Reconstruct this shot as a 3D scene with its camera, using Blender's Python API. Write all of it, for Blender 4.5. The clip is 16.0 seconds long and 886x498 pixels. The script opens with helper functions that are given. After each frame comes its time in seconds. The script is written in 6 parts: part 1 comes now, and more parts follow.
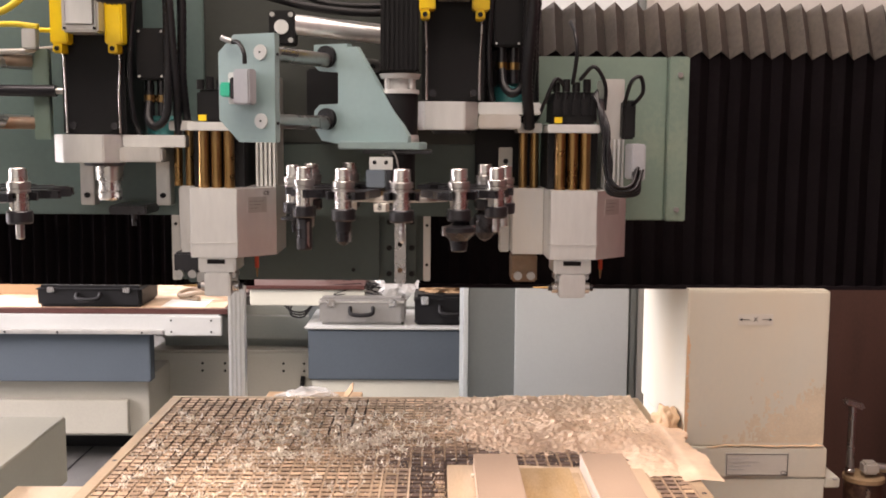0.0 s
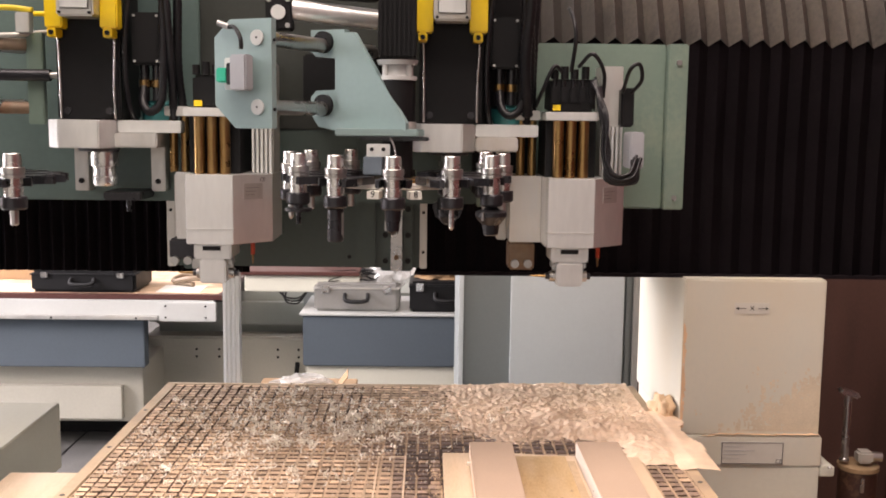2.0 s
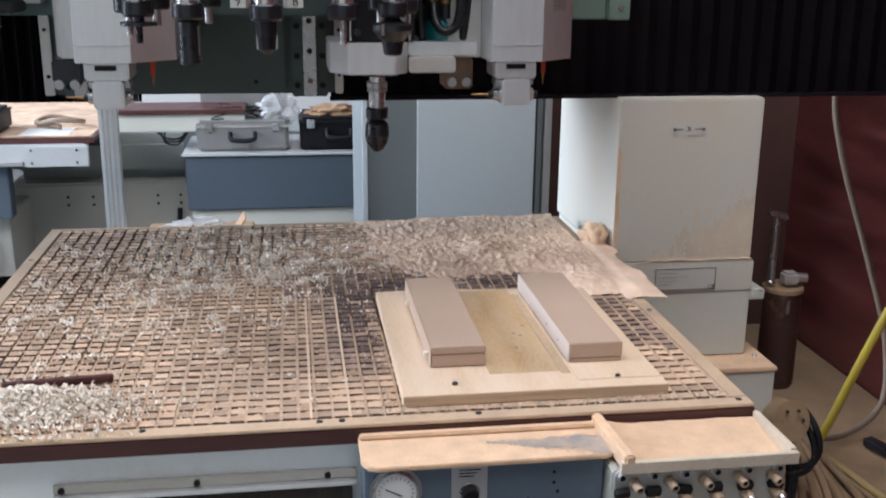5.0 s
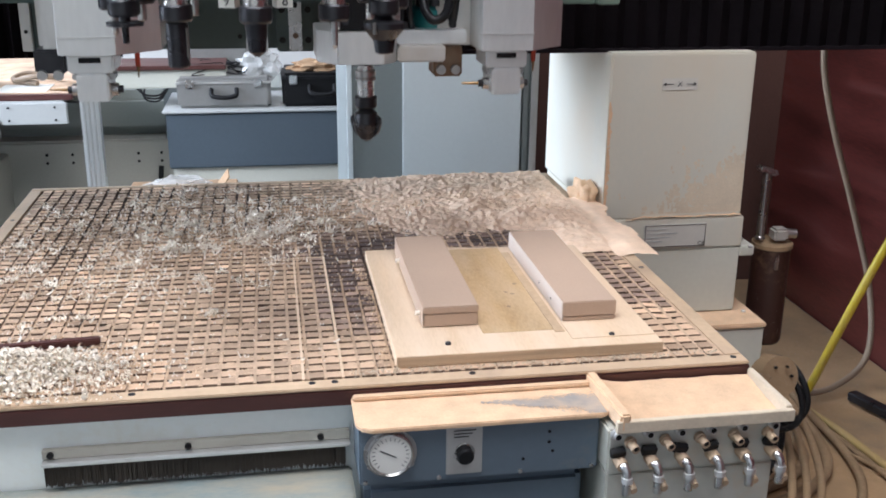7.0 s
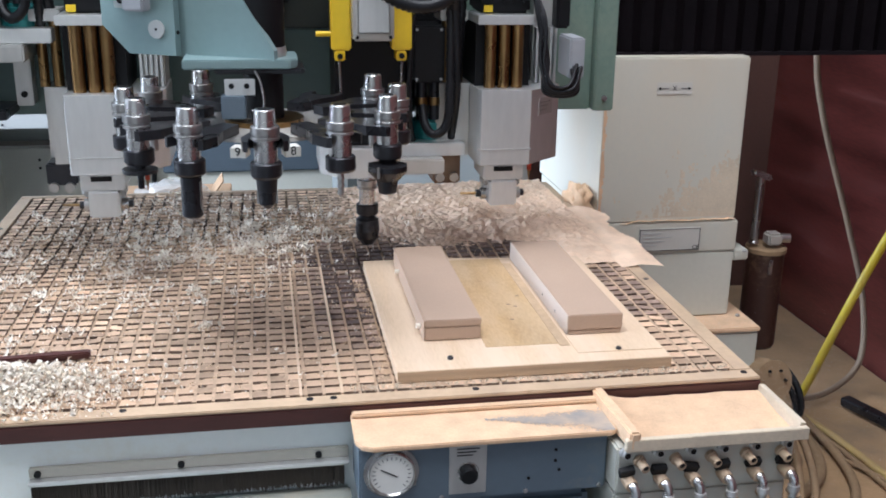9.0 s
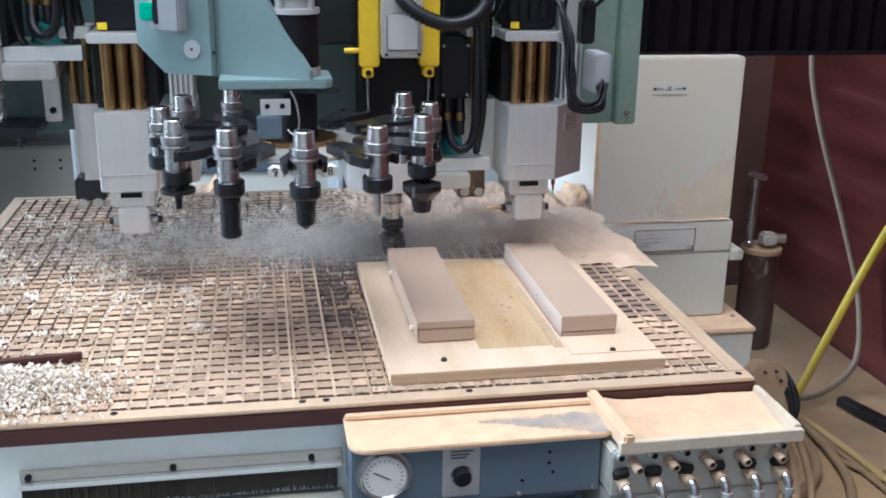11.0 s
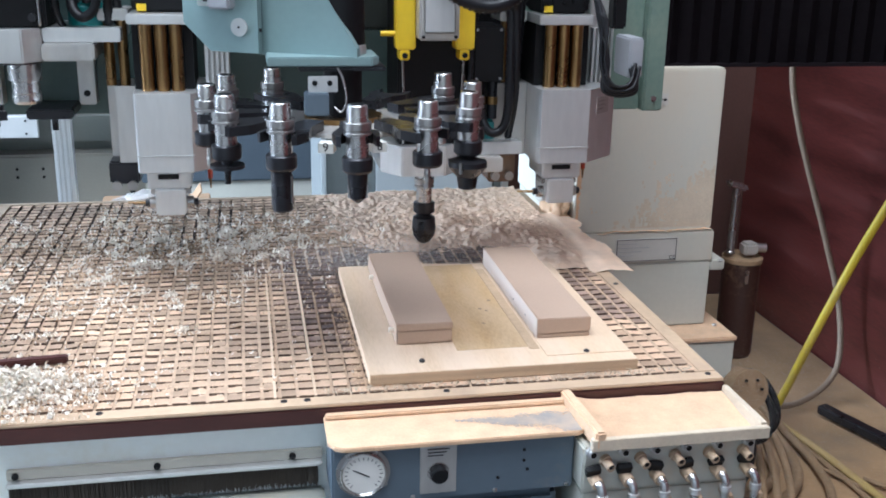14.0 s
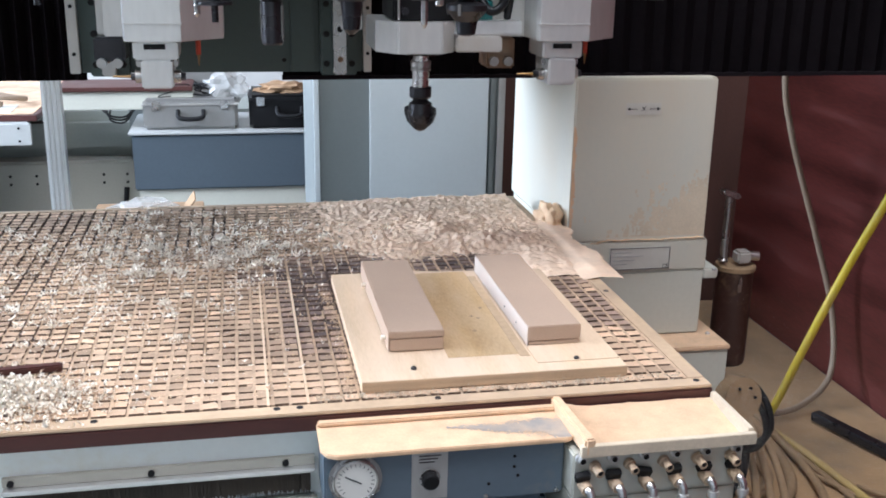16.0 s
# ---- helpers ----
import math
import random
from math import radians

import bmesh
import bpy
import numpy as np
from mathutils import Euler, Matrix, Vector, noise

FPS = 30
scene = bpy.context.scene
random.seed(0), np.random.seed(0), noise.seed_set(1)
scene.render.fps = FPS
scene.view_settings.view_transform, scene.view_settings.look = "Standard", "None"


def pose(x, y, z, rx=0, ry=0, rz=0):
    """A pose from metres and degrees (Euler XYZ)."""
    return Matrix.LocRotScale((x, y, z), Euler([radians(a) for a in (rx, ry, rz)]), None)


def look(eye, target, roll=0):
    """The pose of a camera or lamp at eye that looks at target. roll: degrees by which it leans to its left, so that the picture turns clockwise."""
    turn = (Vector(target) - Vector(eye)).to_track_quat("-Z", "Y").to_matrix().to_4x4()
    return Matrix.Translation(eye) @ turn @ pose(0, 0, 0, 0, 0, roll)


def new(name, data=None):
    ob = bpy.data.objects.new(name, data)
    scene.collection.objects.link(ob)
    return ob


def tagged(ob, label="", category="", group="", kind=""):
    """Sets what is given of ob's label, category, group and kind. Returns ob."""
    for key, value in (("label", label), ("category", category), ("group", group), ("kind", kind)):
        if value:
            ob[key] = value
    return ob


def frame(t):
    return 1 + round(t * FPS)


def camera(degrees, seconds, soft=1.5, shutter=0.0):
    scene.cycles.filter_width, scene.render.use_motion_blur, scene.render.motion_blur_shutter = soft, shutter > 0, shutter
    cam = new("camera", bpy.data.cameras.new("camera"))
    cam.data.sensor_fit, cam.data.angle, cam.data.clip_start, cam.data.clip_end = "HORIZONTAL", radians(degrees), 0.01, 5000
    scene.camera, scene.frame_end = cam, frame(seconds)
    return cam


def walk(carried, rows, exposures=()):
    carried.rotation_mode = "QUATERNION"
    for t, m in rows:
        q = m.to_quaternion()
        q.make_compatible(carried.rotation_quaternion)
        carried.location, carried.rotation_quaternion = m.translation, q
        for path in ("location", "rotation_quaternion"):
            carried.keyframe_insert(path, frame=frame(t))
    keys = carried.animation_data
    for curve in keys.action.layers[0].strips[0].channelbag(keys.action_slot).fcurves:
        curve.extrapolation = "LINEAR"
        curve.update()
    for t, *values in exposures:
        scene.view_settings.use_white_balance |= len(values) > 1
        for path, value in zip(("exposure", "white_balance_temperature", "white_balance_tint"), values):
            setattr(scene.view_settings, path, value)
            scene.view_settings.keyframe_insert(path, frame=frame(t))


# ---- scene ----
cam = camera(47.0, 16.0, soft=1.8, shutter=0.5)
PATH = [
    (0, (0.041, 0.279, 1.628), (0.057, 2.266, 1.404), 0.4),
    (0.5, (0.041, 0.285, 1.631), (0.064, 2.272, 1.406), 0.3),
    (1, (0.038, 0.289, 1.63), (0.063, 2.275, 1.391), 0.5),
    (1.5, (0.037, 0.284, 1.626), (0.068, 2.269, 1.386), 0.6),
    (2, (0.035, 0.289, 1.63), (0.063, 2.273, 1.379), 0.7),
    (2.3, (0.035, 0.291, 1.627), (0.067, 2.274, 1.369), 0.8),
    (2.5, (0.035, 0.295, 1.616), (0.074, 2.276, 1.344), 1.0),
    (3, (0.009, 0.326, 1.602), (0.093, 2.298, 1.281), -0.2),
    (3.5, (0.014, 0.376, 1.593), (0.073, 2.338, 1.208), -0.0),
    (4, (0.002, 0.424, 1.585), (0.133, 2.377, 1.173), 0.1),
    (4.5, (-0.05, 0.462, 1.568), (0.126, 2.394, 1.082), 0.2),
    (5, (-0.087, 0.494, 1.554), (0.198, 2.397, 1.007), 0.6),
    (5.2, (-0.096, 0.506, 1.544), (0.196, 2.402, 0.976), 0.6),
    (7.3, (-0.102, 0.528, 1.55), (0.22, 2.399, 0.922), 0.7),
    (7.5, (-0.103, 0.532, 1.547), (0.219, 2.406, 0.929), 0.8),
    (8, (-0.103, 0.525, 1.547), (0.224, 2.401, 0.934), 0.7),
    (8.5, (-0.11, 0.532, 1.548), (0.227, 2.403, 0.928), 0.9),
    (9, (-0.108, 0.519, 1.539), (0.226, 2.393, 0.926), 0.9),
    (11.5, (-0.101, 0.527, 1.539), (0.243, 2.399, 0.926), 0.9),
    (12, (-0.1, 0.528, 1.538), (0.25, 2.397, 0.918), 1.0),
    (12.5, (-0.094, 0.526, 1.54), (0.252, 2.394, 0.916), 0.8),
    (13, (-0.096, 0.523, 1.544), (0.259, 2.394, 0.934), 0.9),
    (13.5, (-0.098, 0.518, 1.543), (0.271, 2.388, 0.937), 1.1),
    (14, (-0.098, 0.517, 1.547), (0.271, 2.389, 0.949), 1.1),
    (14.5, (-0.097, 0.516, 1.552), (0.292, 2.381, 0.946), 1.1),
    (15, (-0.093, 0.513, 1.554), (0.284, 2.386, 0.962), 0.9),
    (15.5, (-0.092, 0.516, 1.555), (0.291, 2.389, 0.967), 0.9),
    (16, (-0.096, 0.518, 1.559), (0.284, 2.391, 0.969), 1.1),
]
walk(cam, [(t, look(eye, target, roll)) for t, eye, target, roll in PATH],
     exposures=[(0, 0.11, 7700, 22), (2.5, 0.10, 7550, 21), (3.0, 0.08, 7500, 21), (3.5, 0.02, 7300, 19), (4.0, -0.12, 6900, 16), (5.0, -0.45, 5900, 11), (7.5, -0.11, 5900, 9), (9.0, -0.13, 5700, 8), (11.5, 0.03, 5400, 6), (13.0, 0.07, 5300, 6), (14.5, 0.05, 5550, 6), (16.0, 0.02, 5750, 8)])

# ---- light and air ----
world = bpy.data.worlds.new("world")
scene.world = world
world.use_nodes = True
wn = world.node_tree
sky = wn.nodes.new("ShaderNodeTexSky")
sky.sky_type, sky.sun_disc = "NISHITA", False
sky.sun_elevation, sky.sun_rotation = radians(35), radians(250)
wn.links.new(sky.outputs[0], wn.nodes["Background"].inputs[0])
wn.nodes["Background"].inputs[1].default_value = 0.12


def window_or_fill_light(name, size_x, size_y, power, color, m):
    lamp = bpy.data.lights.new(name, "AREA")
    lamp.shape, lamp.size, lamp.size_y = "RECTANGLE", size_x, size_y
    lamp.energy, lamp.color = power, color
    ob = new(name, lamp)
    ob.matrix_basis = m
    return ob


window_or_fill_light("window_daylight_west", 5.4, 2.6, 1160, (0.83, 0.89, 1.0), look((-5.2, 4.3, 2.6), (0, 2.9, 0.9)))
window_or_fill_light("skylight_daylight", 3.0, 2.4, 222, (0.99, 0.94, 0.90), look((-0.3, 1.3, 4.5), (-0.2, 2.0, 0)))
# Weak fill lamp added behind the camera to lift the front faces.
window_or_fill_light("fill_light_south", 5.0, 2.0, 14, (1.0, 0.93, 0.84), look((-1.2, -3.6, 2.3), (0, 2.5, 1.0)))


# ---- materials ----
def material(name, color, rough=0.5, metal=0.0, var=0.12, scale=8.0, bump=0.15, fine=90.0, spec=0.5, stain=None, stain_at=0.55,
             stain_scale=4.0, stretch=(1, 1, 1), per_piece=0.0, soft_edge=0.12):
    """A surface with variation at two sizes, an optional stain with a shape of its own, and fine relief."""
    mat = bpy.data.materials.new(name)
    mat.use_nodes = True
    nt = mat.node_tree
    bsdf = nt.nodes["Principled BSDF"]
    tc = nt.nodes.new("ShaderNodeTexCoord")
    mp = nt.nodes.new("ShaderNodeMapping")
    mp.inputs["Scale"].default_value = stretch
    nt.links.new(tc.outputs["Object"], mp.inputs[0])

    def noisy(s, detail):
        n = nt.nodes.new("ShaderNodeTexNoise")
        n.inputs["Scale"].default_value, n.inputs["Detail"].default_value = s, detail
        nt.links.new(mp.outputs[0], n.inputs["Vector"])
        return n

    def math_node(op, a, b):
        n = nt.nodes.new("ShaderNodeMath")
        n.operation = op
        for k, v in enumerate((a, b)):
            if isinstance(v, (int, float)):
                n.inputs[k].default_value = v
            else:
                nt.links.new(v, n.inputs[k])
        return n.outputs[0]

    big, small = noisy(scale, 4), noisy(fine, 3)
    both = math_node("ADD", math_node("MULTIPLY", big.outputs["Fac"], 0.65), math_node("MULTIPLY", small.outputs["Fac"], 0.35))
    ramp = nt.nodes.new("ShaderNodeValToRGB")
    ramp.color_ramp.elements[0].position, ramp.color_ramp.elements[1].position = 0.3, 0.7
    ramp.color_ramp.elements[0].color = (*[c * (1 - var) for c in color], 1)
    ramp.color_ramp.elements[1].color = (*[min(1, c * (1 + var)) for c in color], 1)
    nt.links.new(both, ramp.inputs[0])
    out = ramp.outputs[0]
    if per_piece:
        info = nt.nodes.new("ShaderNodeObjectInfo")
        hsv = nt.nodes.new("ShaderNodeHueSaturation")
        island = nt.nodes.new("ShaderNodeNewGeometry")
        lot = math_node("FRACT", math_node("ADD", info.outputs["Random"], island.outputs["Random Per Island"]), 0.0)
        nt.links.new(math_node("ADD", math_node("MULTIPLY", lot, 2 * per_piece), 1 - per_piece), hsv.inputs["Value"])
        nt.links.new(out, hsv.inputs["Color"])
        out = hsv.outputs[0]
    rough_out = math_node("ADD", math_node("MULTIPLY", big.outputs["Fac"], 0.25), rough - 0.12)
    if stain:
        blot = noisy(stain_scale, 6)
        edge = nt.nodes.new("ShaderNodeMapRange")
        edge.inputs[1].default_value, edge.inputs[2].default_value = stain_at - soft_edge, stain_at + soft_edge
        nt.links.new(math_node("ADD", math_node("MULTIPLY", blot.outputs["Fac"], 0.8), math_node("MULTIPLY", small.outputs["Fac"], 0.2)), edge.inputs[0])
        mix = nt.nodes.new("ShaderNodeMixRGB")
        mix.inputs[2].default_value = (*stain, 1)
        nt.links.new(edge.outputs[0], mix.inputs[0])
        nt.links.new(out, mix.inputs[1])
        out = mix.outputs[0]
        rough_out = math_node("MAXIMUM", rough_out, math_node("MULTIPLY", edge.outputs[0], 0.85))
        if metal:
            nt.links.new(math_node("MULTIPLY", math_node("SUBTRACT", 1.0, edge.outputs[0]), metal), bsdf.inputs["Metallic"])
    nt.links.new(out, bsdf.inputs["Base Color"])
    nt.links.new(rough_out, bsdf.inputs["Roughness"])
    if not (metal and stain):
        bsdf.inputs["Metallic"].default_value = metal
    bsdf.inputs["Specular IOR Level"].default_value = spec
    if bump:
        b = nt.nodes.new("ShaderNodeBump")
        b.inputs["Strength"].default_value, b.inputs["Distance"].default_value = bump, 0.002
        nt.links.new(both, b.inputs["Height"])
        nt.links.new(b.outputs[0], bsdf.inputs["Normal"])
    return mat


DUST = (0.66, 0.455, 0.29)
M = dict(
    floor=material("floor_concrete", (0.105, 0.103, 0.10), 0.5, var=0.18, scale=2.5, stain=(0.165, 0.16, 0.15), stain_at=0.6),
    dustfloor=material("sawdust_floor", (0.38, 0.245, 0.13), 0.95, var=0.2, scale=5, bump=0.5, stain=(0.20, 0.15, 0.10), stain_at=0.62),
    plaster=material("painted_wall", (0.52, 0.51, 0.48), 0.8, var=0.06, scale=1.5),
    redwall=material("red_plywood", (0.060, 0.0125, 0.0105), 0.36, var=0.6, scale=2.6, fine=26, bump=0.5, stretch=(1, 0.8, 5), stain=(0.125, 0.030, 0.025), stain_at=0.58, stain_scale=2.0, soft_edge=0.2),
    brownwall=material("brown_stained_board", (0.086, 0.040, 0.031), 0.6, var=0.3, scale=2.5, stretch=(3, 3, 0.6)),
    ceiling=material("ceiling_paint", (0.7, 0.7, 0.68), 0.85, var=0.04),
    cream=material("cream_machine_paint", (0.57, 0.565, 0.49), 0.45, var=0.06, scale=3, stain=(0.54, 0.46, 0.34), stain_at=0.68, stain_scale=3.5),
    oldcream=material("old_cream_paint", (0.40, 0.385, 0.33), 0.5, var=0.08, scale=3),
    covercream=material("dull_cream_cover_paint", (0.30, 0.285, 0.225), 0.5, var=0.08, scale=4),
    apron=material("pale_apron_paint", (0.85, 0.89, 0.87), 0.4, var=0.05, scale=4, stain=(0.70, 0.68, 0.58), stain_at=0.66),
    column=material("dusty_column_paint", (0.575, 0.56, 0.485), 0.5, var=0.06, scale=2.5, stain=(0.57, 0.50, 0.39), stain_at=0.62, stain_scale=5, stretch=(1, 1, 0.6), soft_edge=0.22),
    white=material("white_machine_paint", (0.45, 0.46, 0.45), 0.4, var=0.05, scale=3),
    sage=material("sage_green_paint", (0.135, 0.195, 0.162), 0.42, var=0.08, scale=5, stain=(0.22, 0.26, 0.20), stain_at=0.7),
    paleblue=material("pale_blue_green_paint", (0.205, 0.29, 0.29), 0.35, var=0.06, scale=6),
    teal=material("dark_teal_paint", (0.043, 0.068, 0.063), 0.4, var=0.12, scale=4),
    # Shaded and lit tones of the head's back plate paint.
    shaded_teal=material("shaded_teal_paint", (0.020, 0.024, 0.020), 0.45, var=0.2, scale=5),
    lit_teal=material("lit_teal_paint", (0.078, 0.122, 0.114), 0.4, var=0.12, scale=4),
    alu=material("milled_aluminium", (0.68, 0.68, 0.67), 0.36, 0.78, var=0.1, scale=10, bump=0.1, stretch=(1, 1, 0.25)),
    alu_dull=material("dull_aluminium", (0.54, 0.53, 0.51), 0.42, 0.75, var=0.14, scale=12, stretch=(1, 1, 0.3), stain=(0.40, 0.36, 0.30), stain_at=0.62),
    steel=material("ground_steel", (0.42, 0.41, 0.40), 0.28, 0.95, var=0.12, scale=14, bump=0.08),
    chrome=material("bright_steel", (0.58, 0.57, 0.56), 0.27, 1.0, var=0.06, scale=30, bump=0.05),
    brass=material("brass_rod", (0.31, 0.19, 0.08), 0.30, 1.0, var=0.18, scale=20, stain=(0.16, 0.10, 0.04), stain_at=0.62),
    rust=material("rusty_steel", (0.24, 0.18, 0.13), 0.6, 0.4, var=0.3, scale=25, stain=(0.16, 0.08, 0.04), stain_at=0.55, stain_scale=15),
    black=material("black_anodised", (0.007, 0.007, 0.008), 0.5, spec=0.22, var=0.2, scale=10),
    blackmetal=material("black_oxide_steel", (0.035, 0.035, 0.04), 0.3, 0.6, var=0.2, scale=20),
    conduit=material("glossy_black_conduit", (0.010, 0.010, 0.012), 0.36, spec=0.3, var=0.2, scale=30, bump=0.1),
    greyplastic=material("grey_switch_housing", (0.30, 0.31, 0.33), 0.45, var=0.06),
    rubber=material("black_rubber", (0.009, 0.009, 0.010), 0.55, spec=0.2, var=0.2, scale=30, bump=0.4),
    bellows=material("black_bellows_cloth", (0.0108, 0.0084, 0.0102), 0.75, var=0.25, scale=6, spec=0.05, stain=(0.014, 0.012, 0.012), stain_at=0.68),
    roofcloth=material("dusty_bellows_cloth", (0.085, 0.075, 0.068), 0.75, var=0.2, scale=6, stain=(0.17, 0.14, 0.115), stain_at=0.55),
    yellow=material("yellow_paint", (0.72, 0.50, 0.012), 0.35, var=0.08, scale=8),
    yellowhose=material("yellow_hose_rubber", (0.62, 0.48, 0.03), 0.4, var=0.1, scale=10, stain=(0.45, 0.33, 0.12), stain_at=0.62, stain_scale=6),
    yellowdusty=material("dusty_yellow_hose", (0.46, 0.34, 0.10), 0.7, var=0.15, scale=10, stain=(0.38, 0.26, 0.13), stain_at=0.5, stain_scale=5),
    green_led=material("green_button", (0.0, 0.38, 0.24), 0.3, var=0.05),
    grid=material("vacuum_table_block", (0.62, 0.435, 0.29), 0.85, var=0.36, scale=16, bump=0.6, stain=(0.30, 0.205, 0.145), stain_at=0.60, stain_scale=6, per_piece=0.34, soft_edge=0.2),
    grid_side_shade=material("shaded_block_side", (0.14, 0.092, 0.066), 0.8, var=0.35, scale=14, bump=0.4, stain=(0.28, 0.19, 0.13), stain_at=0.60, stain_scale=30, per_piece=0.35),
    grid_dark=material("dark_swept_block", (0.135, 0.095, 0.084), 0.75, var=0.35, scale=14, bump=0.4, stain=(0.30, 0.20, 0.14), stain_at=0.64, stain_scale=25, per_piece=0.3),
    grid_mid=material("half_swept_block", (0.30, 0.21, 0.165), 0.8, var=0.35, scale=16, bump=0.5, stain=(0.44, 0.31, 0.21), stain_at=0.58, stain_scale=25, per_piece=0.3),
    dustyalu=material("dusty_pale_aluminium", (0.56, 0.56, 0.50), 0.5, 0.3, var=0.1, scale=10, stain=(0.52, 0.43, 0.31), stain_at=0.62, stain_scale=12),
    groove_dust=material("dust_in_grooves", (0.50, 0.355, 0.24), 0.9, var=0.3, scale=25, bump=0.5),
    haze=material("airborne_dust", (0.62, 0.60, 0.57), 1.0, spec=0.0, var=0.05, bump=0),
    groove=material("shaded_table_groove", (0.085, 0.056, 0.045), 0.85, var=0.3, scale=20),
    rim=material("dusty_table_rim", (0.52, 0.38, 0.25), 0.7, var=0.15, scale=10, stain=(0.30, 0.22, 0.17), stain_at=0.62),
    phenolic=material("dark_red_phenolic", (0.070, 0.022, 0.018), 0.45, var=0.2, scale=12, stretch=(1, 1, 6)),
    dust=material("sawdust", DUST, 0.95, var=0.16, scale=30, fine=300, bump=0.7),
    # Brighter than the other sawdust, with the heap's light in its colour.
    coarse=material("lit_coarse_sawdust", (0.80, 0.595, 0.43), 0.95, var=0.14, scale=30, fine=300, bump=0.6),
    caked=material("caked_sawdust", (0.58, 0.49, 0.37), 0.95, var=0.15, scale=12, fine=200, bump=0.4),
    chip=material("wood_shaving", (0.72, 0.54, 0.37), 0.85, spec=0.05, var=0.25, scale=5, fine=40, bump=0.1),
    chip_pale=material("pale_wood_shaving", (0.88, 0.80, 0.69), 0.85, spec=0.05, var=0.15, scale=5, fine=40, bump=0.1),
    ply=material("plywood_face", (0.64, 0.475, 0.315), 0.7, var=0.14, scale=3, stretch=(5, 0.6, 5), stain=(0.72, 0.56, 0.41), stain_at=0.52),
    ply_worn=material("worn_plywood_face", (0.50, 0.335, 0.17), 0.7, var=0.26, scale=4, stretch=(3, 0.8, 3), stain=(0.60, 0.45, 0.29), stain_at=0.58, stain_scale=9, soft_edge=0.25),
    plyside=material("plywood_edge", (0.50, 0.36, 0.23), 0.7, var=0.25, scale=4, stretch=(1, 1, 45)),
    mdf=material("mdf_face", (0.47, 0.34, 0.25), 0.75, var=0.07, scale=6, fine=250),
    mdf_lit_side=material("lit_mdf_side", (0.62, 0.53, 0.46), 0.75, var=0.06, scale=6, fine=250),
    panel=material("blue_grey_panel", (0.115, 0.150, 0.185), 0.42, var=0.08, scale=5, stain=(0.20, 0.18, 0.15), stain_at=0.7),
    wiped=material("wiped_blue_grey", (0.20, 0.23, 0.25), 0.6, var=0.1, scale=8, stain=DUST, stain_at=0.54, stain_scale=26, soft_edge=0.35),
    base_grey=material("shaded_grey_paint", (0.25, 0.265, 0.24), 0.5, var=0.08, scale=3),
    plate=material("bright_nameplate", (0.55, 0.53, 0.48), 0.4, var=0.05, scale=20),
    cloth=material("blue_grey_cover", (0.063, 0.084, 0.105), 0.75, var=0.1, scale=3),
    cabinet=material("pale_grey_cabinet", (0.55, 0.58, 0.58), 0.5, var=0.04, scale=2),
    cabinet_dark=material("mid_grey_cabinet", (0.17, 0.185, 0.18), 0.5, var=0.06, scale=2),
    glassface=material("gauge_dial", (0.78, 0.77, 0.72), 0.35, var=0.03),
    ink=material("black_ink", (0.02, 0.02, 0.02), 0.6, var=0.05, bump=0),
    paper=material("paper_label", (0.68, 0.67, 0.62), 0.55, var=0.04, bump=0),
    redtip=material("red_drill_plastic", (0.42, 0.05, 0.02), 0.4, var=0.1),
    teal_cap=material("teal_plastic", (0.02, 0.16, 0.16), 0.35, var=0.1),
    bag=material("clear_film", (0.60, 0.60, 0.58), 0.15, var=0.1, bump=0.5),
    greycase=material("grey_tool_case", (0.25, 0.245, 0.235), 0.42, 0.3, var=0.1, scale=8),
    brown=material("brown_canister", (0.036, 0.014, 0.010), 0.45, var=0.2, scale=5, stain=(0.30, 0.20, 0.12), stain_at=0.72),
    hose_dusty=material("dusty_hose", (0.27, 0.18, 0.10), 0.85, var=0.2, scale=12),
    hose_grey=material("tan_hose", (0.27, 0.20, 0.14), 0.6, var=0.1, scale=8),
    cardboard=material("cardboard", (0.34, 0.215, 0.12), 0.85, var=0.1, scale=6),
    bedcover=material("dusty_bed_cover", (0.22, 0.27, 0.27), 0.55, var=0.12, scale=6, stain=(0.45, 0.36, 0.24), stain_at=0.60, stain_scale=9, stretch=(1, 3, 1), soft_edge=0.25),
    bristle=material("brush_bristle", (0.045, 0.036, 0.028), 0.8, var=0.4, scale=60, stretch=(6, 6, 0.5)),
)

M["bag"].node_tree.nodes["Principled BSDF"].inputs["Alpha"].default_value = 0.45


# ---- mesh helpers ----
def box(bm, x0, x1, y0, y1, z0, z1, bevel=0.0, m=None):
    m = m or Matrix()
    g = bmesh.ops.create_cube(bm, size=1.0, matrix=m @ Matrix.LocRotScale(((x0 + x1) / 2, (y0 + y1) / 2, (z0 + z1) / 2), None, (x1 - x0, y1 - y0, z1 - z0)))
    if bevel:
        edges = {e for v in g["verts"] for e in v.link_edges}
        bmesh.ops.bevel(bm, geom=list(edges), offset=bevel, segments=2, affect="EDGES", clamp_overlap=True)


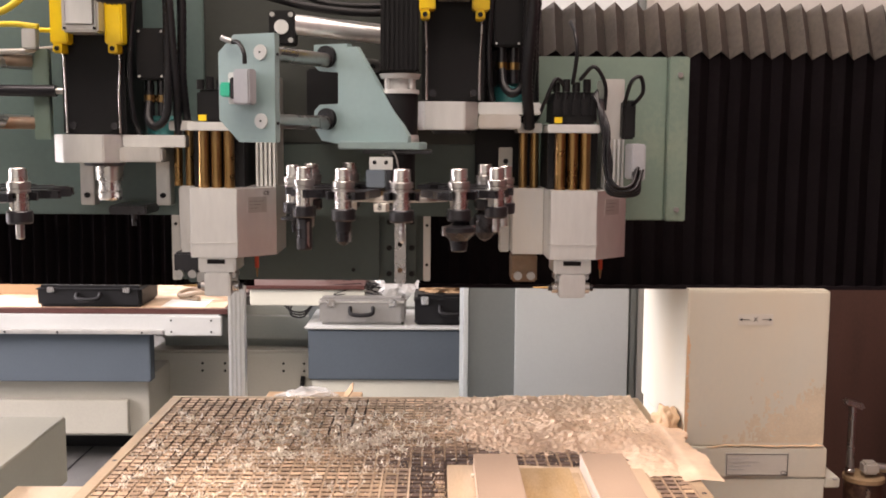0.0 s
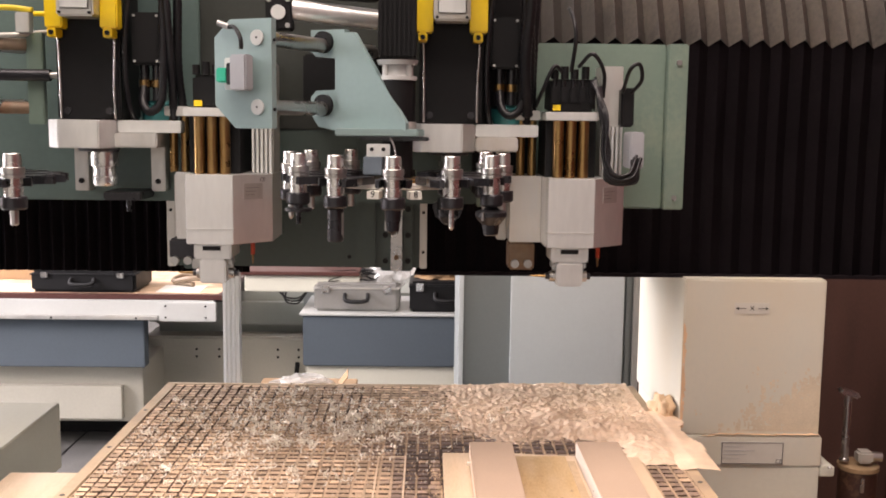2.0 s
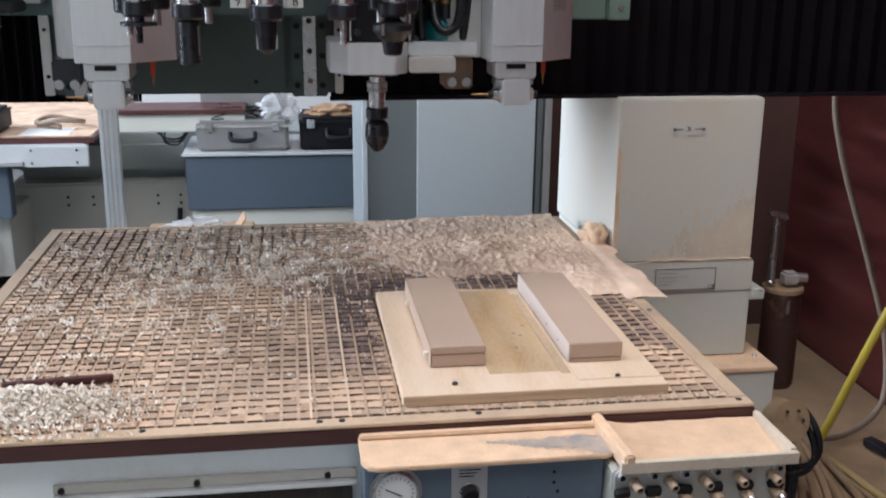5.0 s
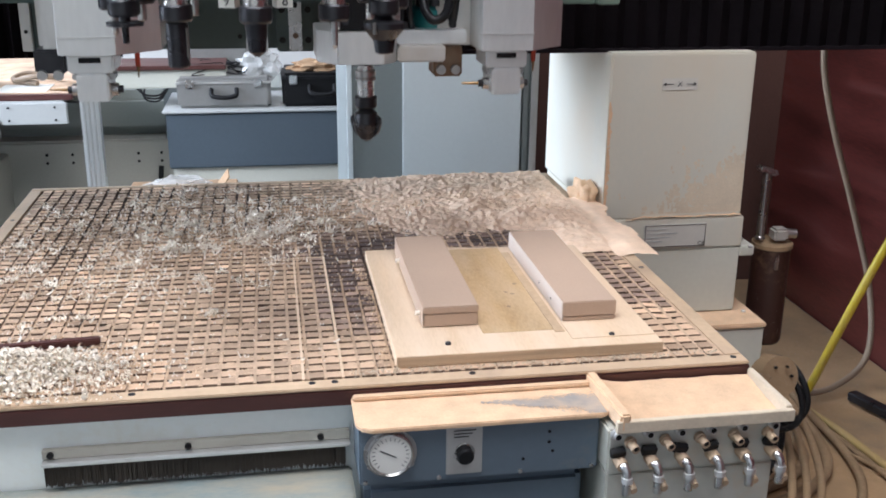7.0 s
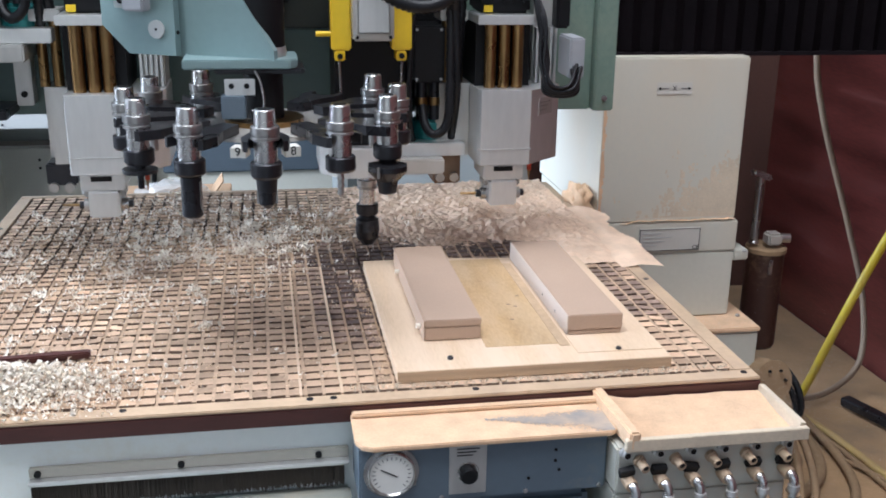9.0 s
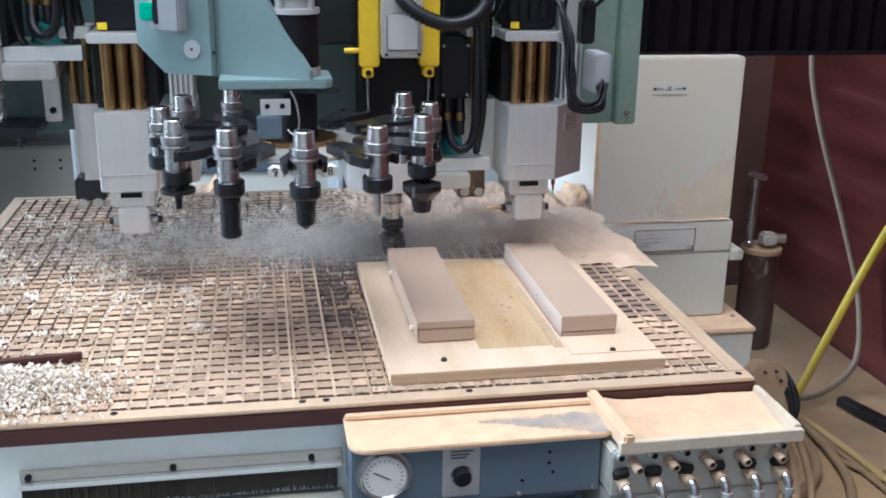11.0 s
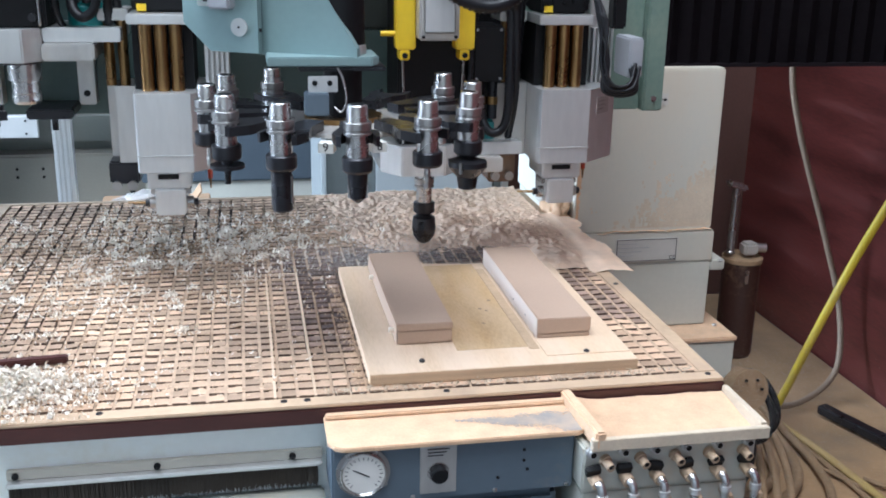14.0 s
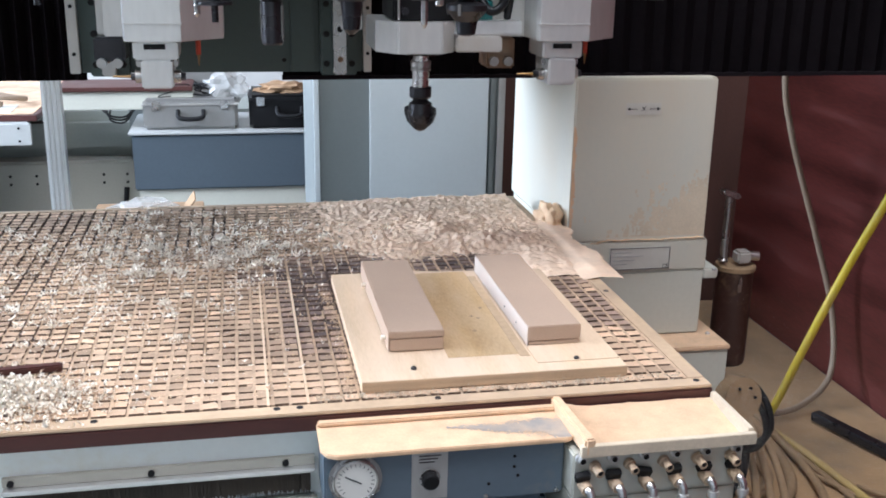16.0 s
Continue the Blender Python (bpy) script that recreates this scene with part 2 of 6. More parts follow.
def lathe(bm, profile, centre=(0, 0, 0), n=24, m=None, cap=True):
    """Turns a profile of (radius, height) about the upright axis."""
    m = (m or Matrix()) @ Matrix.Translation(centre)
    def ring(r, z):
        return [bm.verts.new(m @ Vector((r * math.cos(a), r * math.sin(a), z))) for a in (2 * math.pi * k / n for k in range(n))]

    rings = [ring(*q) for q in profile]
    for a, b in zip(rings, rings[1:]):
        for k in range(n):
            f = bm.faces.new((a[k], a[(k + 1) % n], b[(k + 1) % n], b[k]))
            f.smooth = True
    for line in rings:
        for k in range(n):
            if edge := bm.edges.get((line[k], line[(k + 1) % n])):
                edge.smooth = False
    if cap:
        bm.faces.new(rings[0][::-1])
        bm.faces.new(rings[-1])


def rod(bm, a, b, r, n=16, r2=None):
    a, b = Vector(a), Vector(b)
    m = Matrix.Translation(a) @ (b - a).to_track_quat("Z", "Y").to_matrix().to_4x4()
    lathe(bm, [(r, 0), (r if r2 is None else r2, (b - a).length)], n=n, m=m)


def prism(bm, outline, z0, z1, m=None, bevel=0.0):
    """Pushes an outline in x and y up from z0 to z1."""
    m = m or Matrix()
    low = [bm.verts.new(m @ Vector((x, y, z0))) for x, y in outline]
    high = [bm.verts.new(m @ Vector((x, y, z1))) for x, y in outline]
    n = len(outline)
    faces = [bm.faces.new(low[::-1]), bm.faces.new(high)] + [bm.faces.new((low[k], low[(k + 1) % n], high[(k + 1) % n], high[k])) for k in range(n)]
    if bevel:
        bmesh.ops.bevel(bm, geom=list({e for f in faces for e in f.edges}), offset=bevel, segments=2, affect="EDGES", clamp_overlap=True)


def smooth_line(points, steps=8):
    pts = [Vector(p) for p in points]
    pts = [2 * pts[0] - pts[1]] + pts + [2 * pts[-1] - pts[-2]]
    line = []
    for a, b, c, d in zip(pts, pts[1:], pts[2:], pts[3:]):
        for k in range(steps):
            t = k / steps
            line.append(0.5 * ((2 * b) + (c - a) * t + (2 * a - 5 * b + 4 * c - d) * t * t + (3 * b - a - 3 * c + d) * t ** 3))
    return line + [pts[-2]]


def tube(bm, points, r, n=8, steps=8, ribs=0.0):
    line = smooth_line(points, steps)
    rings, side = [], None
    for k, p in enumerate(line):
        d = (line[min(k + 1, len(line) - 1)] - line[max(k - 1, 0)]).normalized()
        side = (side - d * side.dot(d)).normalized() if side else d.orthogonal().normalized()
        up, rr = d.cross(side), r * (1 + (ribs if k % 2 else -ribs))
        rings.append([bm.verts.new(p + rr * (math.cos(a) * side + math.sin(a) * up)) for a in (2 * math.pi * j / n for j in range(n))])
    for a, b in zip(rings, rings[1:]):
        for k in range(n):
            bm.faces.new((a[k], a[(k + 1) % n], b[(k + 1) % n], b[k])).smooth = True
    bm.faces.new(rings[0][::-1])
    bm.faces.new(rings[-1])


def part(name, bm, mat, parent=None, label=""):
    mesh = bpy.data.meshes.new(name)
    bmesh.ops.recalc_face_normals(bm, faces=bm.faces)
    bm.to_mesh(mesh)
    bm.free()
    mesh.materials.append(mat if not isinstance(mat, str) else M[mat])
    ob = new(name, mesh)
    ob.parent = parent
    if label:
        ob["label"] = label
    return ob


def piece(name, mat, parent, maker, *args, label="", **more):
    """One mesh part made by one maker of shape."""
    bm = bmesh.new()
    maker(bm, *args, **more)
    return part(name, bm, mat, parent, label)


def thing(name, label, category, group="", kind="", at=(0, 0, 0)):
    ob = new(name)
    ob.empty_display_size = 0.05
    ob.location = at
    return tagged(ob, label, category, group, kind)


def lettering(name, text, size, mat, parent, m):
    curve = bpy.data.curves.new(name, "FONT")
    curve.body, curve.size, curve.extrude = text, size, 0.0003
    curve.align_x, curve.align_y = "CENTER", "CENTER"
    ob = new(name, curve)
    mesh = bpy.data.meshes.new_from_object(ob.evaluated_get(bpy.context.evaluated_depsgraph_get()))
    bpy.data.objects.remove(ob)
    mesh.materials.clear()
    mesh.materials.append(M[mat])
    ob = new(name, mesh)
    ob.parent = parent
    ob.matrix_basis = m
    return ob


# ---- the hall ----
def setting(name, mat, maker, *args, label="", category="", **more):
    return tagged(piece(name, mat, None, maker, *args, **more), label, category, kind="structure")


setting("floor", "floor", box, -6.2, 2.3, -4.2, 8.7, -0.2, 0.0, label="grey concrete workshop floor", category="floor")
setting("wall_north", "plaster", box, -6.2, 2.3, 8.5, 8.7, 0, 4.6, label="pale painted workshop wall behind the machines", category="wall")
setting("wall_east", "redwall", box, 2.03, 2.2, -4.2, 8.5, 0, 4.6, label="dark red film-faced plywood wall beside the router", category="wall")

setting("wall_return", "brownwall", box, 0.84, 2.03, 4.53, 4.65, 0, 1.96, label="brown boarded return wall behind the column", category="wall")
setting("wall_return_top", "plaster", box, 0.84, 2.03, 4.53, 4.65, 1.9605, 4.6, label="pale painted wall above the brown boards", category="wall")
setting("floor_joint", "black", box, -1.737, -1.727, 3.3, 6.4, 0.0005, 0.0015, label="dark joint in the concrete floor", category="floor joint")


def wall_with_opening(bm, x0, x1, y0, y1, z0, z1, a0, a1, b0, b1, along):
    """A wall with one opening from a0 to a1 along it and from b0 to b1 in height."""
    lo, hi = (y0, y1) if along == "y" else (x0, x1)
    for s0, s1, h0, h1 in ((lo, a0, z0, z1), (a1, hi, z0, z1), (a0, a1, z0, b0), (a0, a1, b1, z1)):
        if along == "y":
            box(bm, x0, x1, s0, s1, h0, h1)
        else:
            box(bm, s0, s1, y0, y1, h0, h1)


setting("wall_west", "plaster", wall_with_opening, -6.2, -6.0, -4.2, 8.5, 0, 4.6, 1.0, 6.6, 1.2, 3.6, "y", label="painted wall with a wide window opening", category="wall")
# Unseen wall; its opening is added to suit the fill lamp.
setting("wall_south", "plaster", wall_with_opening, -6.0, 2.03, -4.4, -4.2, 0, 4.6, -4.0, 1.4, 1.2, 3.4, "x", label="painted wall with a wide window opening", category="wall")


def ceiling_shape(bm):
    for x0, x1, y0, y1 in ((-6.2, -2.0, -4.4, 8.7), (1.4, 2.3, -4.4, 8.7), (-2.0, 1.4, -4.4, 0.0), (-2.0, 1.4, 3.3, 8.7)):
        box(bm, x0, x1, y0, y1, 4.6, 4.8)


setting("ceiling", "ceiling", ceiling_shape, label="pale ceiling with a skylight opening", category="ceiling")


# ---- beam with its bellows ----
def pleats(bm, x0, x1, pitch, depth, y, z_low, z_mid, z_top, lean, roof=False, wob=0.0):
    """Upright folds, from x0 to x1; the roof leans back above z_mid."""
    n = int(round((x1 - x0) / pitch)) * 2
    rows = [(z_mid, 0.0), (z_top, lean)] if roof else [(z_low, 0.0), ((z_low + z_mid) / 2, 0.004), (z_mid, 0.0)]
    grid = []
    for z, back in rows:
        line = []
        for k in range(n + 1):
            out = k % 2
            zz = z + (0.012 if out else -0.006) * (1 if z >= z_mid else 0.15)
            line.append(bm.verts.new((x0 + (x1 - x0) * k / n + wob * noise.noise((k * 0.7, z, 0)), y + back - (depth if out else 0) + wob * noise.noise((k * 0.9, z * 3, 5)), zz)))
        grid.append(line)
    for a, b in zip(grid, grid[1:]):
        for k in range(n):
            bm.faces.new((a[k], a[k + 1], b[k + 1], b[k]))
    bmesh.ops.solidify(bm, geom=bm.faces[:], thickness=0.002)


bellows = thing("beam_bellows", "black pleated cloth bellows covering the gantry beam", "bellows", kind="")
piece("front_folds", "bellows", bellows, pleats, 0.0, 2.02, 0.052, 0.017, 2.862, 1.246, 1.825, 1.95, 0.06, wob=0.005)
piece("roof_folds", "roofcloth", bellows, pleats, 0.0, 2.02, 0.052, 0.034, 2.866, 1.246, 1.825, 1.95, 0.06, roof=True, wob=0.004, label="dusty grey top folds")
piece("close_folds", "bellows", bellows, pleats, -2.0, -0.42, 0.030, 0.022, 2.868, 1.240, 1.825, 1.95, 0.06, wob=0.003, label="tightly packed black folds")
piece("close_roof_folds", "roofcloth", bellows, pleats, -2.0, -0.42, 0.05, 0.030, 2.868, 1.240, 1.825, 1.95, 0.06, roof=True, wob=0.003)
piece("hem", "bellows", bellows, box, 0.0, 2.02, 2.842, 2.862, 1.240, 1.249)

beam = thing("gantry_beam", "dark painted steel gantry beam behind the bellows", "gantry beam")
piece("beam_body", "teal", beam, box, -2.1, 2.0, 2.90, 3.30, 1.262, 1.90, bevel=0.006)
piece("lower_rail", "steel", beam, box, -2.1, 2.0, 2.885, 2.899, 1.30, 1.34)


# ---- column ----
column = thing("gantry_column", "cream painted steel gantry column stained with sawdust", "machine column")
bm = bmesh.new()
prism(bm, [(0.678, 2.80), (1.036, 2.80), (1.036, 3.34), (0.678, 3.34)], 0.842, 1.2435, bevel=0.004)
part("column_body", bm, "column", column)
piece("column_skirt", "column", column, box, 0.684, 1.042, 2.79, 3.335, 0.763, 0.841, bevel=0.003)
piece("ledge", "cream", column, box, 1.0405, 1.080, 2.7925, 3.30, 0.735, 0.762, bevel=0.003)
piece("column_base", "cream", column, box, 0.70, 1.040, 2.7915, 3.33, 0.590, 0.7625, bevel=0.004)
piece("foot_ledge", "dust", column, box, 0.80, 1.088, 2.70, 3.33, 0.577, 0.589, bevel=0.003, label="ledge covered with sawdust")
piece("foot", "cream", column, box, 0.80, 1.085, 2.705, 3.33, 0.0, 0.576, bevel=0.004)


def caked(bm, x0, x1, z0, z1, y, amount, seed):
    """Dust caked on an upright face, thickest low down, with a ragged edge."""
    n, k = 150, 130
    rows_ = []
    for j in range(k + 1):
        for i in range(n + 1):
            x, z = x0 + (x1 - x0) * i / n, z0 + (z1 - z0) * j / k
            h = amount(i / n, j / k) + 0.34 * noise.noise((x * 11, z * 7, seed)) + 0.40 * noise.noise((x * 75, z * 26, seed)) + 0.35 * noise.noise((x * 190, z * 110, seed))
            rows_.append(bm.verts.new((x, y - 0.0016 * max(-0.2, min(1.0, h)), z)))
    for j in range(k):
        for i in range(n):
            q = [rows_[j * (n + 1) + i], rows_[j * (n + 1) + i + 1], rows_[(j + 1) * (n + 1) + i + 1], rows_[(j + 1) * (n + 1) + i]]
            if min(v.co.y for v in q) < y - 0.0001:
                bm.faces.new(q).smooth = True
    for v in [v for v in bm.verts if not v.link_faces]:
        bm.verts.remove(v)


tagged(piece("caked_dust", "caked", column, caked, 0.690, 1.034, 0.852, 1.10, 2.7998, lambda u, v: -0.24 + 0.70 * u - 0.75 * v, 2.0, label="sawdust caked on the lower column"), kind="stuff")
tagged(piece("caked_dust", "dust", column, caked, 0.6785, 0.705, 0.86, 1.13, 2.7998, lambda u, v: 0.55 - 1.7 * u - 0.5 * abs(v - 0.4), 5.0, label="brown dust line along the column edge"), kind="stuff")
plate = piece("nameplate", "plate", column, box, 0.783, 0.944, 2.786, 2.789, 0.769, 0.828, bevel=0.001, label="engraved aluminium nameplate")
for k in range(4):
    piece("print_bar", "greyplastic", plate, box, 0.790, 0.790 + (0.05, 0.08, 0.06, 0.04)[k], 2.7845, 2.7858, 0.815 - 0.010 * k, 0.8157 - 0.010 * k)
lettering("ce_mark", "CE", 0.014, "ink", plate, pose(0.932, 2.7855, 0.777, 90, 0, 0))
for x in (0.786, 0.941):
    piece("nameplate_edge", "ink", plate, box, x - 0.0007, x + 0.0007, 2.785, 2.7858, 0.770, 0.827)
for z in (0.7712, 0.8258):
    piece("nameplate_edge", "ink", plate, box, 0.7868, 0.9402, 2.785, 2.7858, z - 0.0006, z + 0.0006)
axis = piece("axis_sign", "plate", column, box, 0.805, 0.893, 2.7985, 2.7995, 1.156, 1.184, label="small axis sign with arrows")
lettering("sign_letter", "X", 0.016, "ink", axis, pose(0.849, 2.7982, 1.170, 90, 0, 0))
for s in (-1, 1):
    piece("arrow", "ink", axis, box, 0.849 + s * 0.026 - 0.011, 0.849 + s * 0.026 + 0.011, 2.7975, 2.7984, 1.1693, 1.1707)
    bm = bmesh.new()
    prism(bm, [(0, 0.004), (s * 0.008, 0), (0, -0.004)], 0, 0.001, m=pose(0.849 + s * 0.034, 2.7984, 1.170, 90, 0, 0))
    part("arrow_head", bm, "ink", axis)
for z in (0.746, 0.60):
    piece("screw", "steel", column, lathe, [(0.006, 0), (0.006, 0.003), (0.004, 0.005)], (1.062, 2.78, z + (0.016 if z > 0.7 else -0.011)), 12)

# Oil canister with its pole, on a bracket beside the column.
canister = thing("oil_canister", "brown steel canister with a capped pole beside the column", "canister")
piece("canister_body", "brown", canister, lathe, [(0.046, 0.452), (0.05, 0.46), (0.05, 0.722)], (1.200, 2.93, -0.010), 32)
piece("canister_lid", "hose_dusty", canister, lathe, [(0.054, 0.722), (0.054, 0.733), (0.048, 0.737)], (1.200, 2.93, -0.010), 32)
piece("bracket", "brown", canister, box, 1.04, 1.20, 2.90, 2.96, 0.440, 0.452)
pole = piece("pole", "steel", canister, lathe, [(0.013, 0.737), (0.013, 0.742), (0.010, 0.745), (0.010, 0.915)], (1.157, 2.92, 0), 16)
piece("pole_cap", "steel", pole, box, 1.130, 1.186, 2.905, 2.935, 0.915, 0.930, bevel=0.005, m=Matrix.Translation((1.157, 2.92, 0.92)) @ pose(0, 0, 0, 0, 18, 0) @ Matrix.Translation((-1.157, -2.92, -0.92)))
valve = piece("valve", "alu_dull", canister, box, 1.185, 1.225, 2.89, 2.93, 0.735, 0.768, bevel=0.006)
piece("valve_plug", "steel", valve, rod, (1.22, 2.912, 0.752), (1.252, 2.908, 0.750), 0.013, 12)
piece("latch", "steel", canister, box, 1.187, 1.197, 2.876, 2.882, 0.66, 0.70, bevel=0.002)

# ---- carriage on the beam ----
carriage = thing("beam_carriage", "dark teal carriage plate with steel guide rails on the gantry beam", "machine carriage")
piece("carriage_plate", "teal", carriage, box, -0.60, 0.012, 2.842, 2.866, 1.258, 1.90, bevel=0.003)
piece("side_strip", "alu_dull", carriage, box, -0.620, -0.598, 2.830, 2.866, 1.258, 1.90, bevel=0.002)
piece("side_strip", "alu_dull", carriage, box, 0.012, 0.030, 2.830, 2.866, 1.258, 1.90, bevel=0.002)
piece("stiffener", "teal", carriage, box, -0.150, -0.098, 2.828, 2.8415, 1.262, 1.86, bevel=0.002)
for x in (-0.045, -0.535):
    rail = piece("rail_base", "teal", carriage, box, x - 0.040, x + 0.040, 2.812, 2.8415, 1.254, 1.86, bevel=0.003)
    piece("guide_rail", "steel", rail, box, x - 0.014, x + 0.014, 2.785, 2.8115, 1.258, 1.86, bevel=0.003)
    for z in (1.28, 1.345, 1.41):
        for s in (-0.028, 0.028):
            piece("bolt", "black", rail, rod, (x + s, 2.812, z), (x + s, 2.806, z), 0.007, 12)
        piece("rail_bolt", "rust" if z < 1.3 else "black", rail, rod, (x, 2.785, z + 0.012), (x, 2.781, z + 0.012), 0.006, 12)
for x in (0.021, -0.609):
    for z in (1.30, 1.40):
        piece("screw", "black", carriage, rod, (x, 2.830, z), (x, 2.826, z), 0.004, 10)
piece("screw", "black", carriage, rod, (-0.165, 2.842, 1.285), (-0.165, 2.838, 1.285), 0.005, 10)

# ---- machining head ----
head = thing("machining_head", "sage green machining head with boring units and router spindles", "machining head")
# One plate in three tones: its light and shade are in the colour.
piece("back_plate", "lit_teal", head, box, -1.60, -0.47, 2.560, 2.590, 1.444, 2.15, bevel=0.003)
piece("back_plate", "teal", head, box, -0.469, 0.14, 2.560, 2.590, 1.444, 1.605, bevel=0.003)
piece("back_plate", "shaded_teal", head, box, -0.469, 0.14, 2.560, 2.590, 1.6055, 2.15, bevel=0.003, label="back plate coloured dark for shade")
# Black panel added to darken the gap behind the hoses.
piece("rear_shroud", "black", head, box, 0.1285, 0.262, 2.532, 2.5515, 1.47, 2.12, bevel=0.003)
# Black box added to paint the dark hollow between the guide rods.
piece("rod_housing", "black", head, box, -0.235, -0.062, 2.48, 2.5595, 1.66, 1.765, bevel=0.004)
green = piece("side_plate", "sage", head, box, 0.14, 0.552, 2.552, 2.580, 1.439, 1.80, bevel=0.003, label="sage green side plate")
piece("plate_flange", "sage", green, box, 0.5525, 0.596, 2.530, 2.580, 1.439, 1.80, bevel=0.003)
for z in (1.465, 1.76):
    piece("screw", "steel", green, rod, (0.575, 2.530, z), (0.575, 2.526, z), 0.006, 10)
piece("slide_saddle", "black", head, box, -0.60, 0.10, 2.591, 2.78, 1.47, 2.10)
for x in (-0.722, -0.556, 0.195):
    guide = piece("short_rail", "alu_dull", head, box, x - 0.015, x + 0.015, 2.52, 2.5595, 1.468, 1.60, bevel=0.002)
    for z in (1.49, 1.57):
        piece("bolt", "black", guide, rod, (x, 2.52, z), (x, 2.515, z), 0.006, 10)


def boring_unit(dx, left, label):
    """An aluminium gearbox block on brass guide rods, with a small angled boring head beneath."""
    T = Matrix.Translation((dx, 0, 0))
    bm = bmesh.new()
    prism(bm, [(0.271, 2.53), (0.271, 2.345), (0.275, 2.332), (0.368, 2.332), (0.438, 2.395), (0.438, 2.53)], 1.376, 1.516, m=T, bevel=0.0008)
    unit = part("boring_unit", bm, "alu", head, label)
    piece("joint_line", "alu_dull", unit, box, 0.270 + dx, 0.372 + dx, 2.3305, 2.334, 1.4055, 1.4068)
    piece("side_housing", "alu_dull", unit, box, left + dx, 0.2705 + dx, 2.425, 2.53, 1.376, 1.516, bevel=0.0008)
    piece("rear_plate", "alu_dull", unit, box, left - 0.022 + dx, left - 0.001 + dx, 2.50, 2.55, 1.372, 1.508, bevel=0.002)
    piece("core", "black", unit, box, 0.272 + dx, 0.375 + dx, 2.385, 2.53, 1.5165, 1.632)
    for x in (0.296, 0.3215, 0.347):
        piece("brass_rod", "brass", unit, rod, (x + dx, 2.368, 1.5165), (x + dx, 2.368, 1.6315), 0.0112, 16)
    for x in (0.226, 0.250):
        piece("brass_rod", "brass", unit, rod, (x + dx, 2.44, 1.5165), (x + dx, 2.44, 1.6315), 0.009, 14)
    piece("rod_cap", "alu", unit, box, 0.268 + dx, 0.375 + dx, 2.345, 2.45, 1.632, 1.649, bevel=0.002)
    piece("rod_cap", "alu_dull", unit, box, 0.212 + dx, 0.264 + dx, 2.42, 2.50, 1.632, 1.652, bevel=0.002)
    motor = piece("drive_motor", "black", unit, box, 0.280 + dx, 0.372 + dx, 2.38, 2.50, 1.6495, 1.715, bevel=0.006)
    for k, x in enumerate((0.288, 0.308, 0.328, 0.35)):
        piece("plug", "black", motor, rod, (x + dx, 2.385, 1.7155), (x + dx, 2.385, 1.735 + 0.006 * (k % 2)), 0.008, 10)
    piece("yellow_tag", "yellow", motor, box, 0.284 + dx, 0.300 + dx, 2.376, 2.3795, 1.652, 1.664)
    neck = piece("neck", "alu", unit, box, 0.285 + dx, 0.361 + dx, 2.345, 2.44, 1.344, 1.3755, bevel=0.003)
    piece("slot", "black", neck, box, 0.304 + dx, 0.340 + dx, 2.343, 2.3449, 1.362, 1.371)
    tip = piece("angle_head", "alu", unit, box, 0.297 + dx, 0.350 + dx, 2.343, 2.43, 1.295, 1.3438, bevel=0.003)
    for s, x in ((-1, 0.297), (1, 0.350)):
        piece("chuck", "steel", tip, rod, (x + dx, 2.375, 1.312), (x + s * 0.012 + dx, 2.375, 1.312), 0.011, 14)
        piece("chuck_nut", "blackmetal", tip, rod, (x + s * 0.012 + dx, 2.375, 1.312), (x + s * 0.020 + dx, 2.375, 1.312), 0.007, 6)
        piece("side_clamp", "steel", tip, box, (x if s > 0 else x - 0.009) + dx, (x + 0.009 if s > 0 else x) + dx, 2.36, 2.40, 1.330, 1.342, bevel=0.002)
    clamp = piece("drill_clamp", "rust" if dx == 0 else "blackmetal", unit, box, 0.207 + dx, 0.262 + dx, 2.457, 2.53, 1.312 if dx == 0 else 1.328, 1.3715, bevel=0.004, label="stained steel drill clamp" if dx == 0 else "dark steel drill clamp")
    for x in (0.220, 0.248):
        piece("clamp_screw", "steel", clamp, rod, (x + dx, 2.457, 1.326), (x + dx, 2.448, 1.326), 0.009, 14)
    drill = piece("drill", "redtip", unit, rod, (0.392 + dx, 2.42, 1.3755), (0.392 + dx, 2.42, 1.345), 0.0045, 10, label="red drill with a brass tip")
    piece("drill_tip", "brass", drill, rod, (0.392 + dx, 2.42, 1.345), (0.392 + dx, 2.42, 1.325), 0.003, 8, r2=0.001)
    side_drill = piece("side_drill", "brass", tip, rod, (0.277 + dx, 2.375, 1.312), (0.246 + dx, 2.378, 1.312), 0.003, 8, r2=0.0015)
    fins = piece("profile", "alu_dull", unit, box, 0.392 + dx, 0.436 + dx, 2.43, 2.52, 1.5165, 1.745, bevel=0.002)
    for k in range(5):
        piece("fin", "alu", fins, box, 0.394 + 0.009 * k + dx, 0.3985 + 0.009 * k + dx, 2.412, 2.4295, 1.517, 1.62)
    sign = piece("maker_label", "alu_dull", unit, box, -0.022, 0.022, -0.0006, 0.0006, -0.016, 0.016, m=T @ Matrix.Translation((0.404, 2.3640, 1.482)) @ pose(0, 0, 0, 0, 0, 42))
    for k in range(3):
        piece("print_bar", "ink", sign, box, -0.018, 0.014 - 0.006 * k, -0.0012, -0.0007, 0.007 - 0.007 * k, 0.0075 - 0.007 * k, m=T @ Matrix.Translation((0.404, 2.3640, 1.482)) @ pose(0, 0, 0, 0, 0, 42))
    lettering("ce_mark", "CE", 0.011, "ink", unit, T @ Matrix.Translation((0.421, 2.3780, 1.505)) @ pose(0, 0, 0, 90, 0, 42))
    return unit


